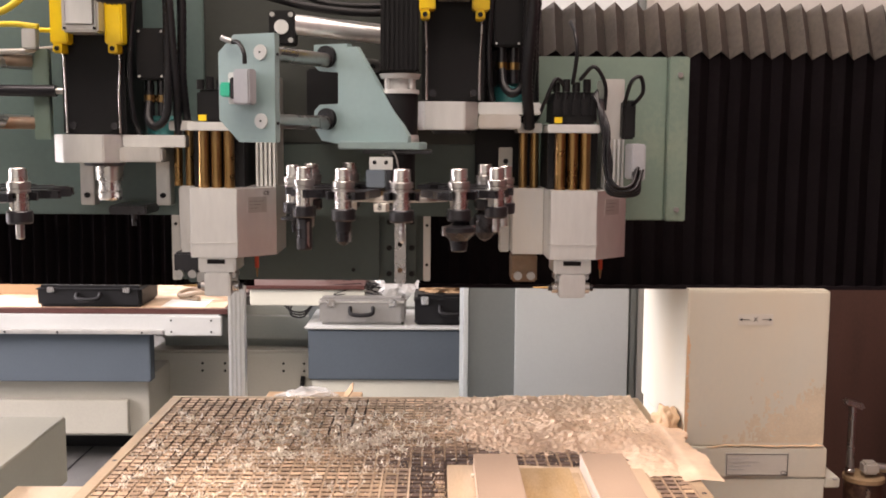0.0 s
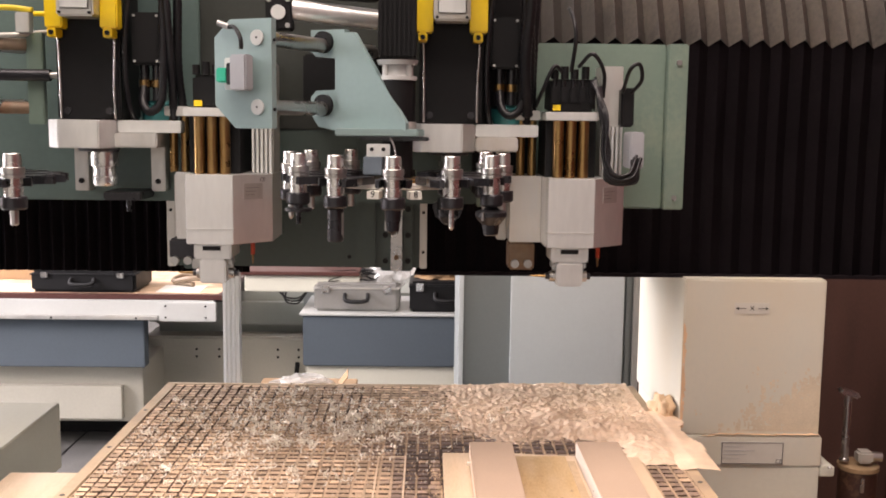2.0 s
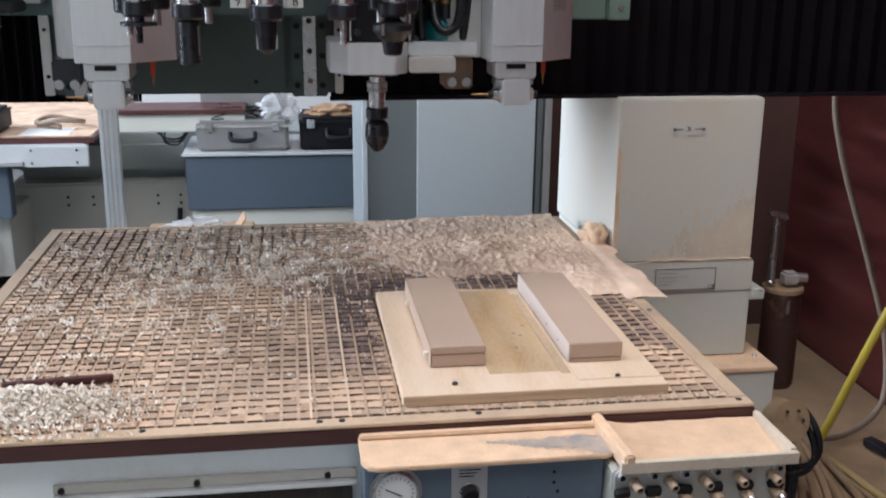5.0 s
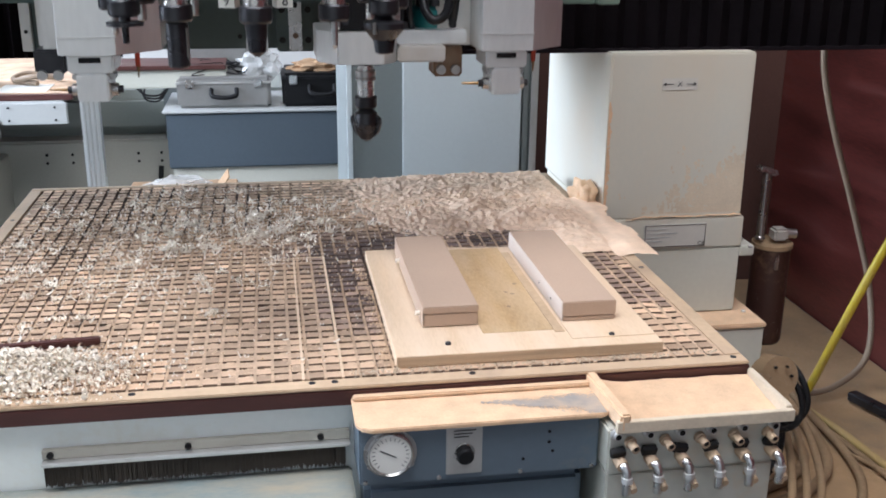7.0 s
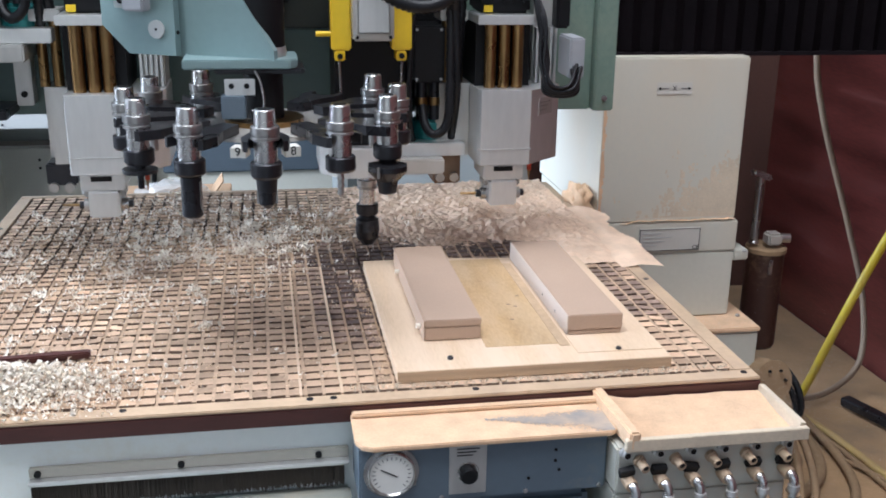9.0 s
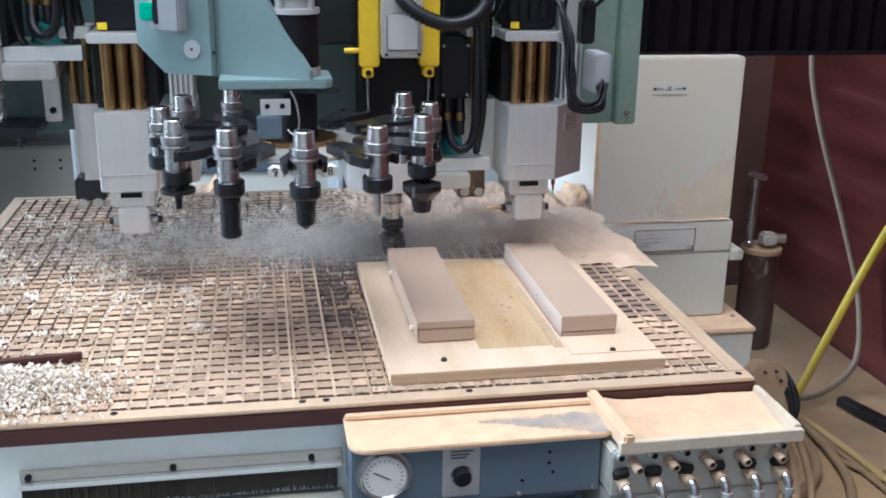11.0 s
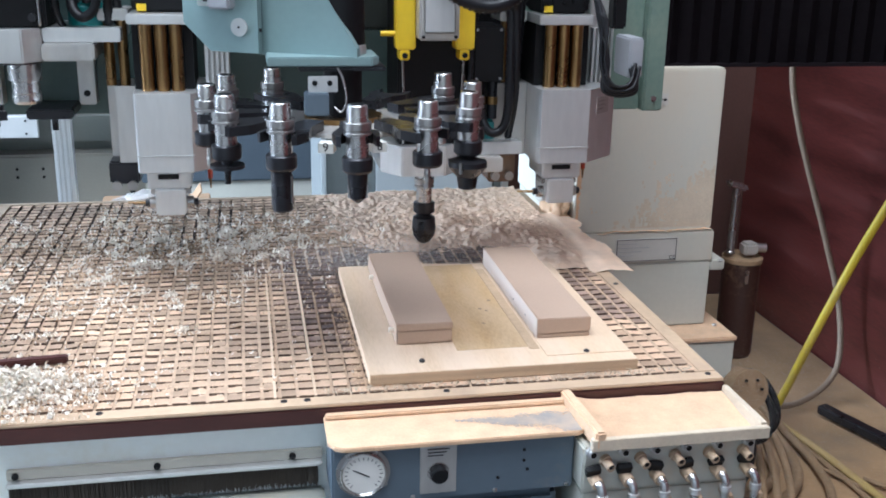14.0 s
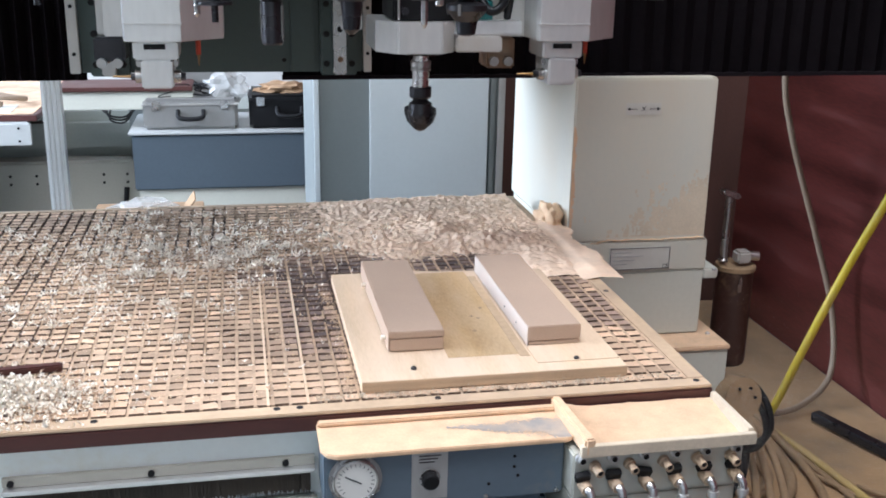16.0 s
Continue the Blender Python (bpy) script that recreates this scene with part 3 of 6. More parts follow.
right_unit = boring_unit(0.0, 0.205, "milled aluminium boring unit on brass guide rods")
boring_unit(-0.727, 0.232, "milled aluminium boring unit on brass guide rods")
switch = piece("switch_box", "greyplastic", right_unit, box, 0.434, 0.462, 2.32, 2.40, 1.538, 1.611, bevel=0.003, label="grey valve box")
piece("cover", "black", right_unit, box, 0.428, 0.455, 2.40, 2.46, 1.62, 1.70, bevel=0.004)
for a, pts in enumerate(([(0.37, 2.36, 1.70), (0.386, 2.32, 1.64), (0.384, 2.31, 1.565), (0.40, 2.30, 1.528), (0.43, 2.30, 1.53), (0.446, 2.315, 1.565)],
                         [(0.36, 2.36, 1.71), (0.378, 2.33, 1.66), (0.378, 2.315, 1.57), (0.394, 2.305, 1.522), (0.436, 2.30, 1.522), (0.455, 2.315, 1.56)],
                         [(0.43, 2.40, 1.69), (0.436, 2.36, 1.735), (0.455, 2.36, 1.745), (0.462, 2.37, 1.715), (0.446, 2.39, 1.69)],
                         [(0.32, 2.38, 1.73), (0.325, 2.36, 1.79), (0.322, 2.37, 1.83), (0.318, 2.42, 1.86)],
                         [(0.31, 2.39, 1.72), (0.285, 2.37, 1.74), (0.262, 2.38, 1.69), (0.256, 2.45, 1.66)],
                         [(0.335, 2.38, 1.74), (0.36, 2.36, 1.765), (0.385, 2.37, 1.73), (0.388, 2.39, 1.68)])):
    for k in range(3 if a < 2 else 1):
        piece("cable", "conduit", right_unit, tube, [(x + 0.004 * k * (-1) ** j, y + 0.003 * k, z + 0.005 * k * math.sin(j + a)) for j, (x, y, z) in enumerate(pts)], 0.0034 if a < 2 else 0.0042, 8, 8)
for x in (0.286, 0.305, 0.324, 0.343, 0.362):
    plug_ob = piece("connector", "black", right_unit, box, x - 0.006, x + 0.006, 2.368, 2.3795, 1.668, 1.700, bevel=0.002)
    piece("connector_cap", "conduit", plug_ob, rod, (x, 2.374, 1.7005), (x, 2.374, 1.712), 0.0045, 10)


# ---- router spindles ----
def spindle(dx, dz, label):
    """Router spindle: octagonal nose block, black motor, yellow frame, encoder and hose."""
    T = Matrix.Translation((dx, 0, dz))
    root = piece("router_spindle", "alu", head, prism, [(-0.017, 2.41), (0.018, 2.362), (0.100, 2.362), (0.128, 2.392), (0.128, 2.55), (-0.017, 2.55)], 1.565, 1.622, m=T, bevel=0.002, label=label)
    arm = piece("arm_plate", "alu", root, box, 0.1285 + dx, 0.258 + dx, 2.395, 2.55, 1.597 + dz, 1.622 + dz, bevel=0.002)
    piece("arm_block", "alu_dull", root, box, 0.1285 + dx, 0.215 + dx, 2.372, 2.50, 1.567 + dz, 1.5965 + dz, bevel=0.003)
    nose = piece("nose", "blackmetal", root, lathe, [(0.040, 1.557), (0.044, 1.5648)], (0.0755 + dx, 2.4435, dz), 28)
    motor = piece("motor", "black", root, box, 0.012 + dx, 0.140 + dx, 2.385, 2.53, 1.6225 + dz, 2.12 + dz, bevel=0.004)
    for x in (0.022, 0.130):
        piece("conduit", "steel", motor, tube, [(x + dx, 2.380, 1.625 + dz), (x + dx, 2.378, 1.70 + dz), (x + (0.003 if x > 0.1 else -0.002) + dx, 2.378, 1.78 + dz), (x - 0.006 + dx, 2.376, 1.84 + dz)], 0.0025, 6)
    for x in (0.034, 0.118):
        piece("bolt", "blackmetal", motor, rod, (x + dx, 2.385, 1.64 + dz), (x + dx, 2.379, 1.64 + dz), 0.007, 12)
    frame_ob = piece("yellow_frame", "yellow", root, box, 0.004 + dx, 0.0395 + dx, 2.350, 2.384, 1.802 + dz, 2.12 + dz, bevel=0.003, label="yellow painted motor frame")
    piece("frame_bar", "yellow", frame_ob, box, 0.1125 + dx, 0.148 + dx, 2.350, 2.384, 1.802 + dz, 2.12 + dz, bevel=0.003)
    for x in (0.019, 0.129):
        piece("foot_lug", "yellow", frame_ob, box, x - 0.009 + dx, x + 0.009 + dx, 2.346, 2.3845, 1.784 + dz, 1.8018 + dz, bevel=0.002)
        piece("lug_bolt", "black", frame_ob, rod, (x + dx, 2.346, 1.793 + dz), (x + dx, 2.342, 1.793 + dz), 0.005, 10)
    piece("side_pin", "yellow", frame_ob, rod, (0.006 + dx, 2.367, 1.83 + dz), (-0.022 + dx, 2.367, 1.83 + dz), 0.005, 10)
    can = piece("terminal_box", "alu_dull", root, box, 0.040 + dx, 0.112 + dx, 2.315, 2.384, 1.822 + dz, 2.06 + dz, bevel=0.004)
    piece("box_lid", "alu", can, box, 0.048 + dx, 0.104 + dx, 2.311, 2.3148, 1.836 + dz, 1.90 + dz, bevel=0.002)
    for x in (0.047, 0.105):
        piece("screw", "black", can, rod, (x + dx, 2.315, 1.829 + dz), (x + dx, 2.311, 1.829 + dz), 0.003, 8)
    encoder = piece("encoder", "black", root, box, 0.158 + dx, 0.218 + dx, 2.405, 2.50, 1.735 + dz, 1.84 + dz, bevel=0.004)
    for x in (0.165, 0.211):
        for z in (1.742, 1.833):
            piece("screw", "steel", encoder, rod, (x + dx, 2.405, z + dz), (x + dx, 2.402, z + dz), 0.0028, 8)
    piece("teal_cap", "teal_cap", root, lathe, [(0.036, 1.6222), (0.036, 1.655), (0.030, 1.662)], (0.200 + dx, 2.46, dz), 24)
    for x in (0.178, 0.203):
        fit = piece("hose_fitting", "blackmetal", root, rod, (x + dx, 2.43, 1.662 + dz), (x + dx, 2.43, 1.735 + dz), 0.010, 12)
        piece("fitting_nut", "brass", fit, rod, (x + dx, 2.43, 1.69 + dz), (x + dx, 2.43, 1.705 + dz), 0.013, 6)
    piece("water_hose", "conduit", root, tube, [(0.178 + dx, 2.42, 1.69 + dz), (0.182 + dx, 2.40, 1.655 + dz), (0.20 + dx, 2.39, 1.640 + dz), (0.222 + dx, 2.39, 1.665 + dz), (0.226 + dx, 2.39, 1.75 + dz), (0.224 + dx, 2.40, 1.90 + dz), (0.20 + dx, 2.44, 2.08 + dz)], 0.0085, 10, 22, 0.09)
    for pts, thick in (([(0.236, 2.43, 1.625), (0.240, 2.40, 1.72), (0.234, 2.39, 1.86), (0.215, 2.41, 2.06)], 0.0085),
                       ([(0.250, 2.46, 1.625), (0.246, 2.43, 1.74), (0.250, 2.42, 1.90), (0.235, 2.43, 2.08)], 0.0095),
                       ([(0.168, 2.44, 1.60), (0.152, 2.40, 1.66), (0.150, 2.39, 1.78), (0.165, 2.40, 1.95), (0.160, 2.42, 2.08)], 0.006)):
        piece("power_conduit", "conduit", root, tube, [(x + dx, y, z + dz) for x, y, z in pts], thick, 8, 20, 0.08)
    piece("looped_conduit", "conduit", root, tube, [(0.060 + dx, 2.33, 1.960 + dz), (0.085 + dx, 2.295, 1.912 + dz), (0.147 + dx, 2.285, 1.884 + dz), (0.205 + dx, 2.290, 1.900 + dz), (0.230 + dx, 2.31, 1.96 + dz), (0.215 + dx, 2.37, 2.06 + dz)], 0.0125, 10, 16, 0.10)
    return root


router = spindle(0.0, 0.0, "router spindle with a black motor in a yellow frame")
spindle(-0.733, 0.0, "router spindle with a black motor in a yellow frame, parked")
left_chuck = piece("spare_chuck", "chrome", head, lathe, [(0.022, 1.485), (0.025, 1.49), (0.025, 1.503), (0.0235, 1.505), (0.0235, 1.525), (0.0285, 1.527), (0.0285, 1.556)], (-0.648, 2.4435, 0), 24)
piece("probe_block", "blackmetal", head, box, -0.655, -0.575, 2.45, 2.555, 1.453, 1.472, bevel=0.003)
piece("probe_tip", "blackmetal", head, rod, (-0.615, 2.50, 1.453), (-0.615, 2.50, 1.425), 0.006, 10)

# ---- guides on which the tool changers slide ----
SLIDE = Vector((-0.089, -0.172, 0))
U = SLIDE.normalized()
V = Vector((U.y, -U.x, 0))


def changer_guide(dx):
    """Octagonal end plate with a switch, held on two steel rods that run back into the head."""
    o = Vector((-0.243 + dx, 2.100, -0.003))
    turn = Matrix((( -V.x, -U.x, 0, o.x), (-V.y, -U.y, 0, o.y), (0, 0, 1, o.z), (0, 0, 0, 1)))
    # In this frame x runs along the plate to its near edge, y runs back along the rods.
    up = Matrix.Rotation(radians(90), 4, "X")
    s = Matrix.Diagonal((1, -1, 1, 1))
    bm = bmesh.new()
    outline = [(-0.125, 1.655), (-0.125, 1.775), (-0.090, 1.806), (0.0, 1.806), (0.0, 1.614), (-0.080, 1.614)]
    prism(bm, outline, -0.014, 0.0, m=turn @ up)
    end = part("guide_plate", bm, "paleblue", head, "pale blue-green octagonal guide plate")
    for z in (1.773, 1.652):
        a, b = turn @ Vector((-0.030, 0.014, z)), turn @ Vector((-0.030, 0.40, z))
        piece("guide_rod", "steel", end, rod, a, b, 0.0135, 20)
        piece("rod_disc", "white", end, rod, turn @ Vector((-0.030, 0.0, z)), turn @ Vector((-0.030, -0.003, z)), 0.0135, 24)
        piece("disc_screw", "black", end, rod, turn @ Vector((-0.030, -0.003, z)), turn @ Vector((-0.030, -0.004, z)), 0.002, 8)
        for xx in (-0.0005,):
            piece("edge_screw", "black", end, rod, turn @ Vector((0.0, 0.007, z - 0.004)), turn @ Vector((0.002, 0.007, z - 0.004)), 0.003, 8)
    back = piece("switch_mount", "white", end, box, -0.092, -0.044, -0.016, -0.0005, 1.682, 1.738, bevel=0.002, m=turn)
    piece("green_switch", "green_led", back, box, -0.100, -0.074, -0.030, -0.0165, 1.694, 1.720, bevel=0.003, m=turn)
    piece("switch_collar", "black", back, box, -0.074, -0.062, -0.034, -0.0165, 1.690, 1.728, bevel=0.002, m=turn)
    piece("switch_body", "greyplastic", back, box, -0.062, -0.026, -0.040, -0.0165, 1.680, 1.742, bevel=0.003, m=turn)
    piece("switch_cable", "rubber", end, tube, [turn @ Vector(p) for p in ((-0.050, -0.02, 1.752), (-0.052, -0.02, 1.772), (-0.070, -0.012, 1.790), (-0.085, -0.010, 1.792))], 0.004)
    piece("cable_plug", "steel", end, rod, turn @ Vector((-0.085, -0.010, 1.792)), turn @ Vector((-0.108, -0.010, 1.800)), 0.005, 10)
    return end


changer_guide(0.0)
changer_guide(-0.733)
bracket = piece("rod_bracket", "sage", head, box, -0.790, -0.757, 2.41, 2.43, 1.611, 1.797, bevel=0.002)
for z in (1.773, 1.645):
    piece("rod_bush", "rust", bracket, rod, (-0.90, 2.40, z), (-0.790, 2.42, z), 0.0125, 16)
piece("damper", "blackmetal", bracket, rod, (-0.86, 2.40, 1.711), (-0.74, 2.405, 1.711), 0.012, 16)
piece("damper_rod", "steel", bracket, rod, (-0.74, 2.405, 1.711), (-0.70, 2.407, 1.711), 0.007, 12)
piece("cable_block", "alu", bracket, box, -0.800, -0.772, 2.385, 2.409, 1.795, 1.835, bevel=0.002)
cylinder = piece("air_cylinder", "alu", head, rod, (-0.245, 2.33, 1.842), (-0.02, 2.40, 1.825), 0.020, 20)
plug = piece("cylinder_head", "black", cylinder, box, -0.285, -0.235, 2.30, 2.35, 1.80, 1.865, bevel=0.003)
for x in (-0.278, -0.242):
    for z in (1.808, 1.857):
        piece("screw", "steel", plug, rod, (x, 2.30, z), (x, 2.297, z), 0.005, 10)
piece("head_disc", "alu", plug, rod, (-0.26, 2.30, 1.833), (-0.26, 2.296, 1.833), 0.014, 20)
for pts, r in (([(-0.30, 2.36, 1.90), (-0.20, 2.34, 1.875), (-0.08, 2.36, 1.868), (0.0, 2.40, 1.89)], 0.008),
               ([(-0.28, 2.40, 1.93), (-0.18, 2.37, 1.888), (-0.06, 2.38, 1.885), (0.01, 2.42, 1.90)], 0.006)):
    piece("air_hose", "rubber", head, tube, pts, r)
for pts, r, mat in (([(-0.95, 2.40, 1.875), (-0.85, 2.36, 1.86), (-0.79, 2.36, 1.89), (-0.74, 2.40, 1.97)], 0.007, "yellowhose"),
                    ([(-0.95, 2.42, 1.84), (-0.83, 2.40, 1.845), (-0.77, 2.40, 1.84)], 0.006, "yellowhose"),
                    ([(-0.95, 2.42, 1.79), (-0.82, 2.40, 1.79), (-0.75, 2.44, 1.80)], 0.006, "alu_dull"),
                    ([(0.235, 2.40, 1.64), (0.225, 2.36, 1.75), (0.232, 2.34, 1.90), (0.20, 2.36, 2.02)], 0.0115, "conduit")):
    piece("air_hose", mat, head, tube, pts, r, 10, 26 if mat == "conduit" else 8, 0.09 if mat == "conduit" else 0.0)


# ---- tool changers ----
HUB = Vector((-0.028, 2.265, 0))
RADIUS, TOP = 0.205, 1.567


def tool_changer(dx, label):
    """The sliding bracket with its motor and the star of tool grippers; built where it stands when it is pulled back."""
    ch = thing("tool_changer", label, "tool changer", group="tool changers", at=(HUB.x + dx, HUB.y, 1.454))
    T = Matrix.Translation((0, 0, -1.45))

    def p(name, mat, parent, maker, *args, label="", **more):
        more["m"] = T @ more.get("m", Matrix())
        return piece(name, mat, parent, maker, *args, label=label, **more)

    o = Vector((-0.243, 2.100, 0)) - HUB
    turn = Matrix(((-V.x, -U.x, 0, o.x), (-V.y, -U.y, 0, o.y), (0, 0, 1, 0), (0, 0, 0, 1)))
    up = Matrix.Rotation(radians(90), 4, "X")
    bm = bmesh.new()
    rim = [(-0.006, 1.682), (-0.006, 1.742), (-0.050, 1.746), (-0.062, 1.756), (-0.062, 1.797), (0.015, 1.797), (0.015, 1.60), (-0.045, 1.61), (-0.062, 1.635), (-0.062, 1.668), (-0.050, 1.680)]
    prism(bm, rim, -0.232, -0.214, m=T @ turn @ up)
    bracket = part("bracket", bm, "paleblue", ch, "pale blue-green welded bracket")
    g0, g1 = turn @ Vector((0.010, 0.214, 0)), Vector((0.020, -0.045, 0))
    side = (g1 - g0).normalized()
    gm = Matrix(((side.x, 0, -side.y, g0.x), (side.y, 0, side.x, g0.y), (0, 1, 0, 0), (0, 0, 0, 1)))
    length = (g1 - g0).length
    p("gusset", "paleblue", bracket, prism, [(0, 1.600), (length, 1.600), (length, 1.62), (0.03, 1.79), (0, 1.79)], -0.006, 0.006, m=gm)
    p("flange", "paleblue", bracket, prism, [(-0.115, -0.050), (0.040, -0.050), (0.052, -0.035), (0.052, 0.050), (-0.115, 0.050)], 1.594, 1.608, bevel=0.002)
    for z in (1.773, 1.652):
        piece("bush", "black", bracket, rod, T @ turn @ Vector((-0.030, 0.205, z)), T @ turn @ Vector((-0.030, 0.2135, z)), 0.021, 24)
    p("gear_housing", "black", ch, lathe, [(0.0345, 1.6225), (0.0345, 1.700)], n=32)
    ring = p("motor_ring", "white", ch, lathe, [(0.037, 1.7005), (0.037, 1.708), (0.030, 1.709), (0.030, 1.728), (0.037, 1.729), (0.040, 1.738)], n=32)
    for k in range(4):
        a = radians(45 + 90 * k)
        p("ring_post", "white", ring, lathe, [(0.006, 1.7085), (0.006, 1.7285)], (0.031 * math.cos(a), 0.031 * math.sin(a), 0), 8)
    p("motor_base", "alu_dull", ch, lathe, [(0.0365, 1.6082), (0.037, 1.614), (0.0355, 1.622)], n=32)
    motor = p("stepper_motor", "black", ch, box, -0.036, 0.036, -0.036, 0.036, 1.7385, 1.93, bevel=0.005)
    for k in range(8):
        x = -0.031 + 0.0088 * k
        p("cooling_fin", "black", motor, box, x - 0.0018, x + 0.0018, -0.042, -0.0362, 1.745, 1.925)
    p("hub", "black", ch, lathe, [(0.045, 1.593), (0.045, 1.586), (0.030, 1.585), (0.030, 1.515)], n=28)
    p("hub_plate", "blackmetal", ch, box, -0.070, 0.062, -0.045, 0.045, 1.5862, 1.5932, bevel=0.002)
    sensor = p("sensor", "panel", ch, box, -0.062, -0.026, -0.060, -0.032, 1.522, 1.556, bevel=0.002, label="grey sensor block")
    p("sensor_plate", "alu", sensor, box, -0.056, -0.012, -0.050, -0.0455, 1.556, 1.580, bevel=0.001)
    for x in (-0.046, -0.024):
        p("sensor_screw", "black", sensor, rod_upright, x, -0.0505, 1.570, 0.004)
    piece("sensor_lead", "steel", ch, tube, [T @ Vector(q) for q in ((-0.018, -0.054, 1.535), (-0.008, -0.060, 1.528), (0.0, -0.058, 1.545), (-0.004, -0.050, 1.575), (-0.012, -0.045, 1.592))], 0.0018, 6)
    disc = p("carousel_disc", "alu_dull", ch, lathe, [(0.115, 1.498), (0.125, 1.500), (0.125, 1.506), (0.062, 1.507)], n=48, label="worn aluminium carousel disc")
    p("brass_ring", "brass", disc, lathe, [(0.060, 1.5072), (0.060, 1.515), (0.034, 1.5152)], n=40)
    for k in range(12):
        a = radians(30 * k)
        arm = Matrix.Rotation(a, 4, "Z")
        fork = [(-0.014, -0.098), (0.014, -0.098), (0.020, -0.150), (0.033, -0.185), (0.030, -0.216), (0.024, -0.220), (0.022, -0.200), (0.016, -0.190), (0.0, -0.186), (-0.016, -0.190), (-0.022, -0.200), (-0.024, -0.220), (-0.030, -0.216), (-0.033, -0.185), (-0.020, -0.150)]
        bm = bmesh.new()
        prism(bm, fork, 1.5075, 1.5215, m=T @ arm)
        part("gripper", bm, "blackmetal", disc)
    for text, deg in (("9", -15), ("8", 15)):
        arm = Matrix.Rotation(radians(deg), 4, "Z")
        p("number_plate", "paper", disc, box, -0.011, 0.011, -0.150, -0.1255, 1.4835, 1.4975, m=arm)
        lettering("number", text, 0.0175, "ink", disc, T @ arm @ pose(0, -0.1503, 1.4918, 90, 0, 0))
    ch["slide"] = 0.0
    return ch, disc


def rod_upright(bm, x, y, z, r, m=None):
    """A short screw head that faces the front."""
    lathe(bm, [(r, 0), (r, 0.003)], n=10, m=(m or Matrix()) @ Matrix.Translation((x, y, z)) @ Matrix.Rotation(radians(90), 4, "X"))


changer, disc = tool_changer(0.0, "tool changer with a motor bracket and a star of black grippers")
parked, parked_disc = tool_changer(-0.717, "second tool changer, nearly empty, pulled forward")
del changer["slide"], parked["slide"]


def tool(kind, label):
    """A tool holder with its cutter; its top is at the origin."""
    t = thing("tool_holder", label, "tool holder", group="tool holders")
    piece("taper", "chrome", t, lathe, [(0.0133, 0.0), (0.0142, -0.0012), (0.0152, -0.0226)], n=24)
    piece("bore", "black", t, lathe, [(0.0095, 0.0002), (0.0095, 0.0008)], n=16)
    piece("flange", "steel", t, lathe, [(0.0190, -0.0228), (0.0195, -0.0235), (0.0195, -0.0330), (0.0178, -0.0342), (0.0178, -0.0365), (0.0195, -0.0378), (0.0195, -0.0408), (0.0160, -0.0411)], n=24)
    piece("shank", "chrome", t, lathe, [(0.0158, -0.0412), (0.0158, -0.0715)], n=24)
    nut = piece("collet_nut", "blackmetal", t, lathe, [(0.0200, -0.0717), (0.0215, -0.0735), (0.0215, -0.0900), (0.0190, -0.0935)], n=16)
    shapes = {"long": ([(0.012, -0.0937), (0.0145, -0.096), (0.0145, -0.150), (0.0125, -0.153)], 18, "blackmetal"),
              "cone": ([(0.0150, -0.0937), (0.0135, -0.110), (0.0115, -0.130), (0.0030, -0.137)], 18, "blackmetal"),
              "drill": ([(0.0048, -0.0937), (0.0044, -0.100), (0.0052, -0.105), (0.0044, -0.110), (0.0052, -0.115), (0.0044, -0.120), (0.0048, -0.126), (0.0010, -0.131)], 12, "steel"),
              "flare": ([(0.010, -0.0937), (0.016, -0.100), (0.031, -0.104), (0.031, -0.112), (0.017, -0.128), (0.014, -0.146), (0.010, -0.148)], 8, "blackmetal"),
              "saw": ([(0.008, -0.0937), (0.008, -0.100), (0.025, -0.101), (0.025, -0.106), (0.005, -0.107), (0.0045, -0.130)], 22, "blackmetal"),
              "bowl": ([(0.012, -0.0937), (0.017, -0.100), (0.022, -0.103), (0.024, -0.125), (0.021, -0.140), (0.012, -0.153), (0.003, -0.158)], 20, "blackmetal"),
              "stub": ([(0.007, -0.0937), (0.007, -0.118), (0.005, -0.120)], 12, "steel")}
    profile, sides, mat = shapes[kind]
    cutter = piece("cutter", mat, t, lathe, profile, n=sides)
    blades = {"long": (0.0140, 0.0162, -0.146, -0.100), "cone": (0.0110, 0.0140, -0.130, -0.112), "flare": (0.0290, 0.0345, -0.118, -0.102)}
    if kind in blades:
        x0, x1, z0, z1 = blades[kind]
        for a in (0, math.pi):
            piece("blade", "steel", cutter, box, x0, x1, -0.002, 0.002, z0, z1, m=Matrix.Rotation(a, 4, "Z"))
    if kind == "bowl":
        for a in (0, math.pi):
            piece("wing", "blackmetal", cutter, prism, [(0.018, -0.106), (0.031, -0.112), (0.032, -0.122), (0.026, -0.140), (0.008, -0.156), (0.006, -0.150)], -0.004, 0.004, m=Matrix.Rotation(a, 4, "Z") @ Matrix.Rotation(radians(90), 4, "X"))
    return t, cutter


TOOLS = {-150: ("stub", "tool holder with a short router bit"), -120: ("stub", "tool holder with a short router bit"), -90: ("drill", "tool holder with a twist drill"),
         -60: ("saw", "tool holder with a small grooving saw"), -30: ("long", "tool holder with a long black planing cutter"), 0: ("cone", "tool holder with a grey tapered cutter"),
         30: ("drill", "tool holder with a spiral drill"), 60: ("flare", "tool holder with a flared profile cutter"), 90: ("stub", "tool holder with a short router bit"),
         120: ("stub", "tool holder with a short router bit")}
holders = {deg: tool(*spec)[0] for deg, spec in TOOLS.items()}
working_tool, working_cutter = tool("bowl", "tool holder with a black bowl cutter, clamped in the router spindle")
parked_tool, _ = tool("stub", "tool holder alone in the second tool changer")

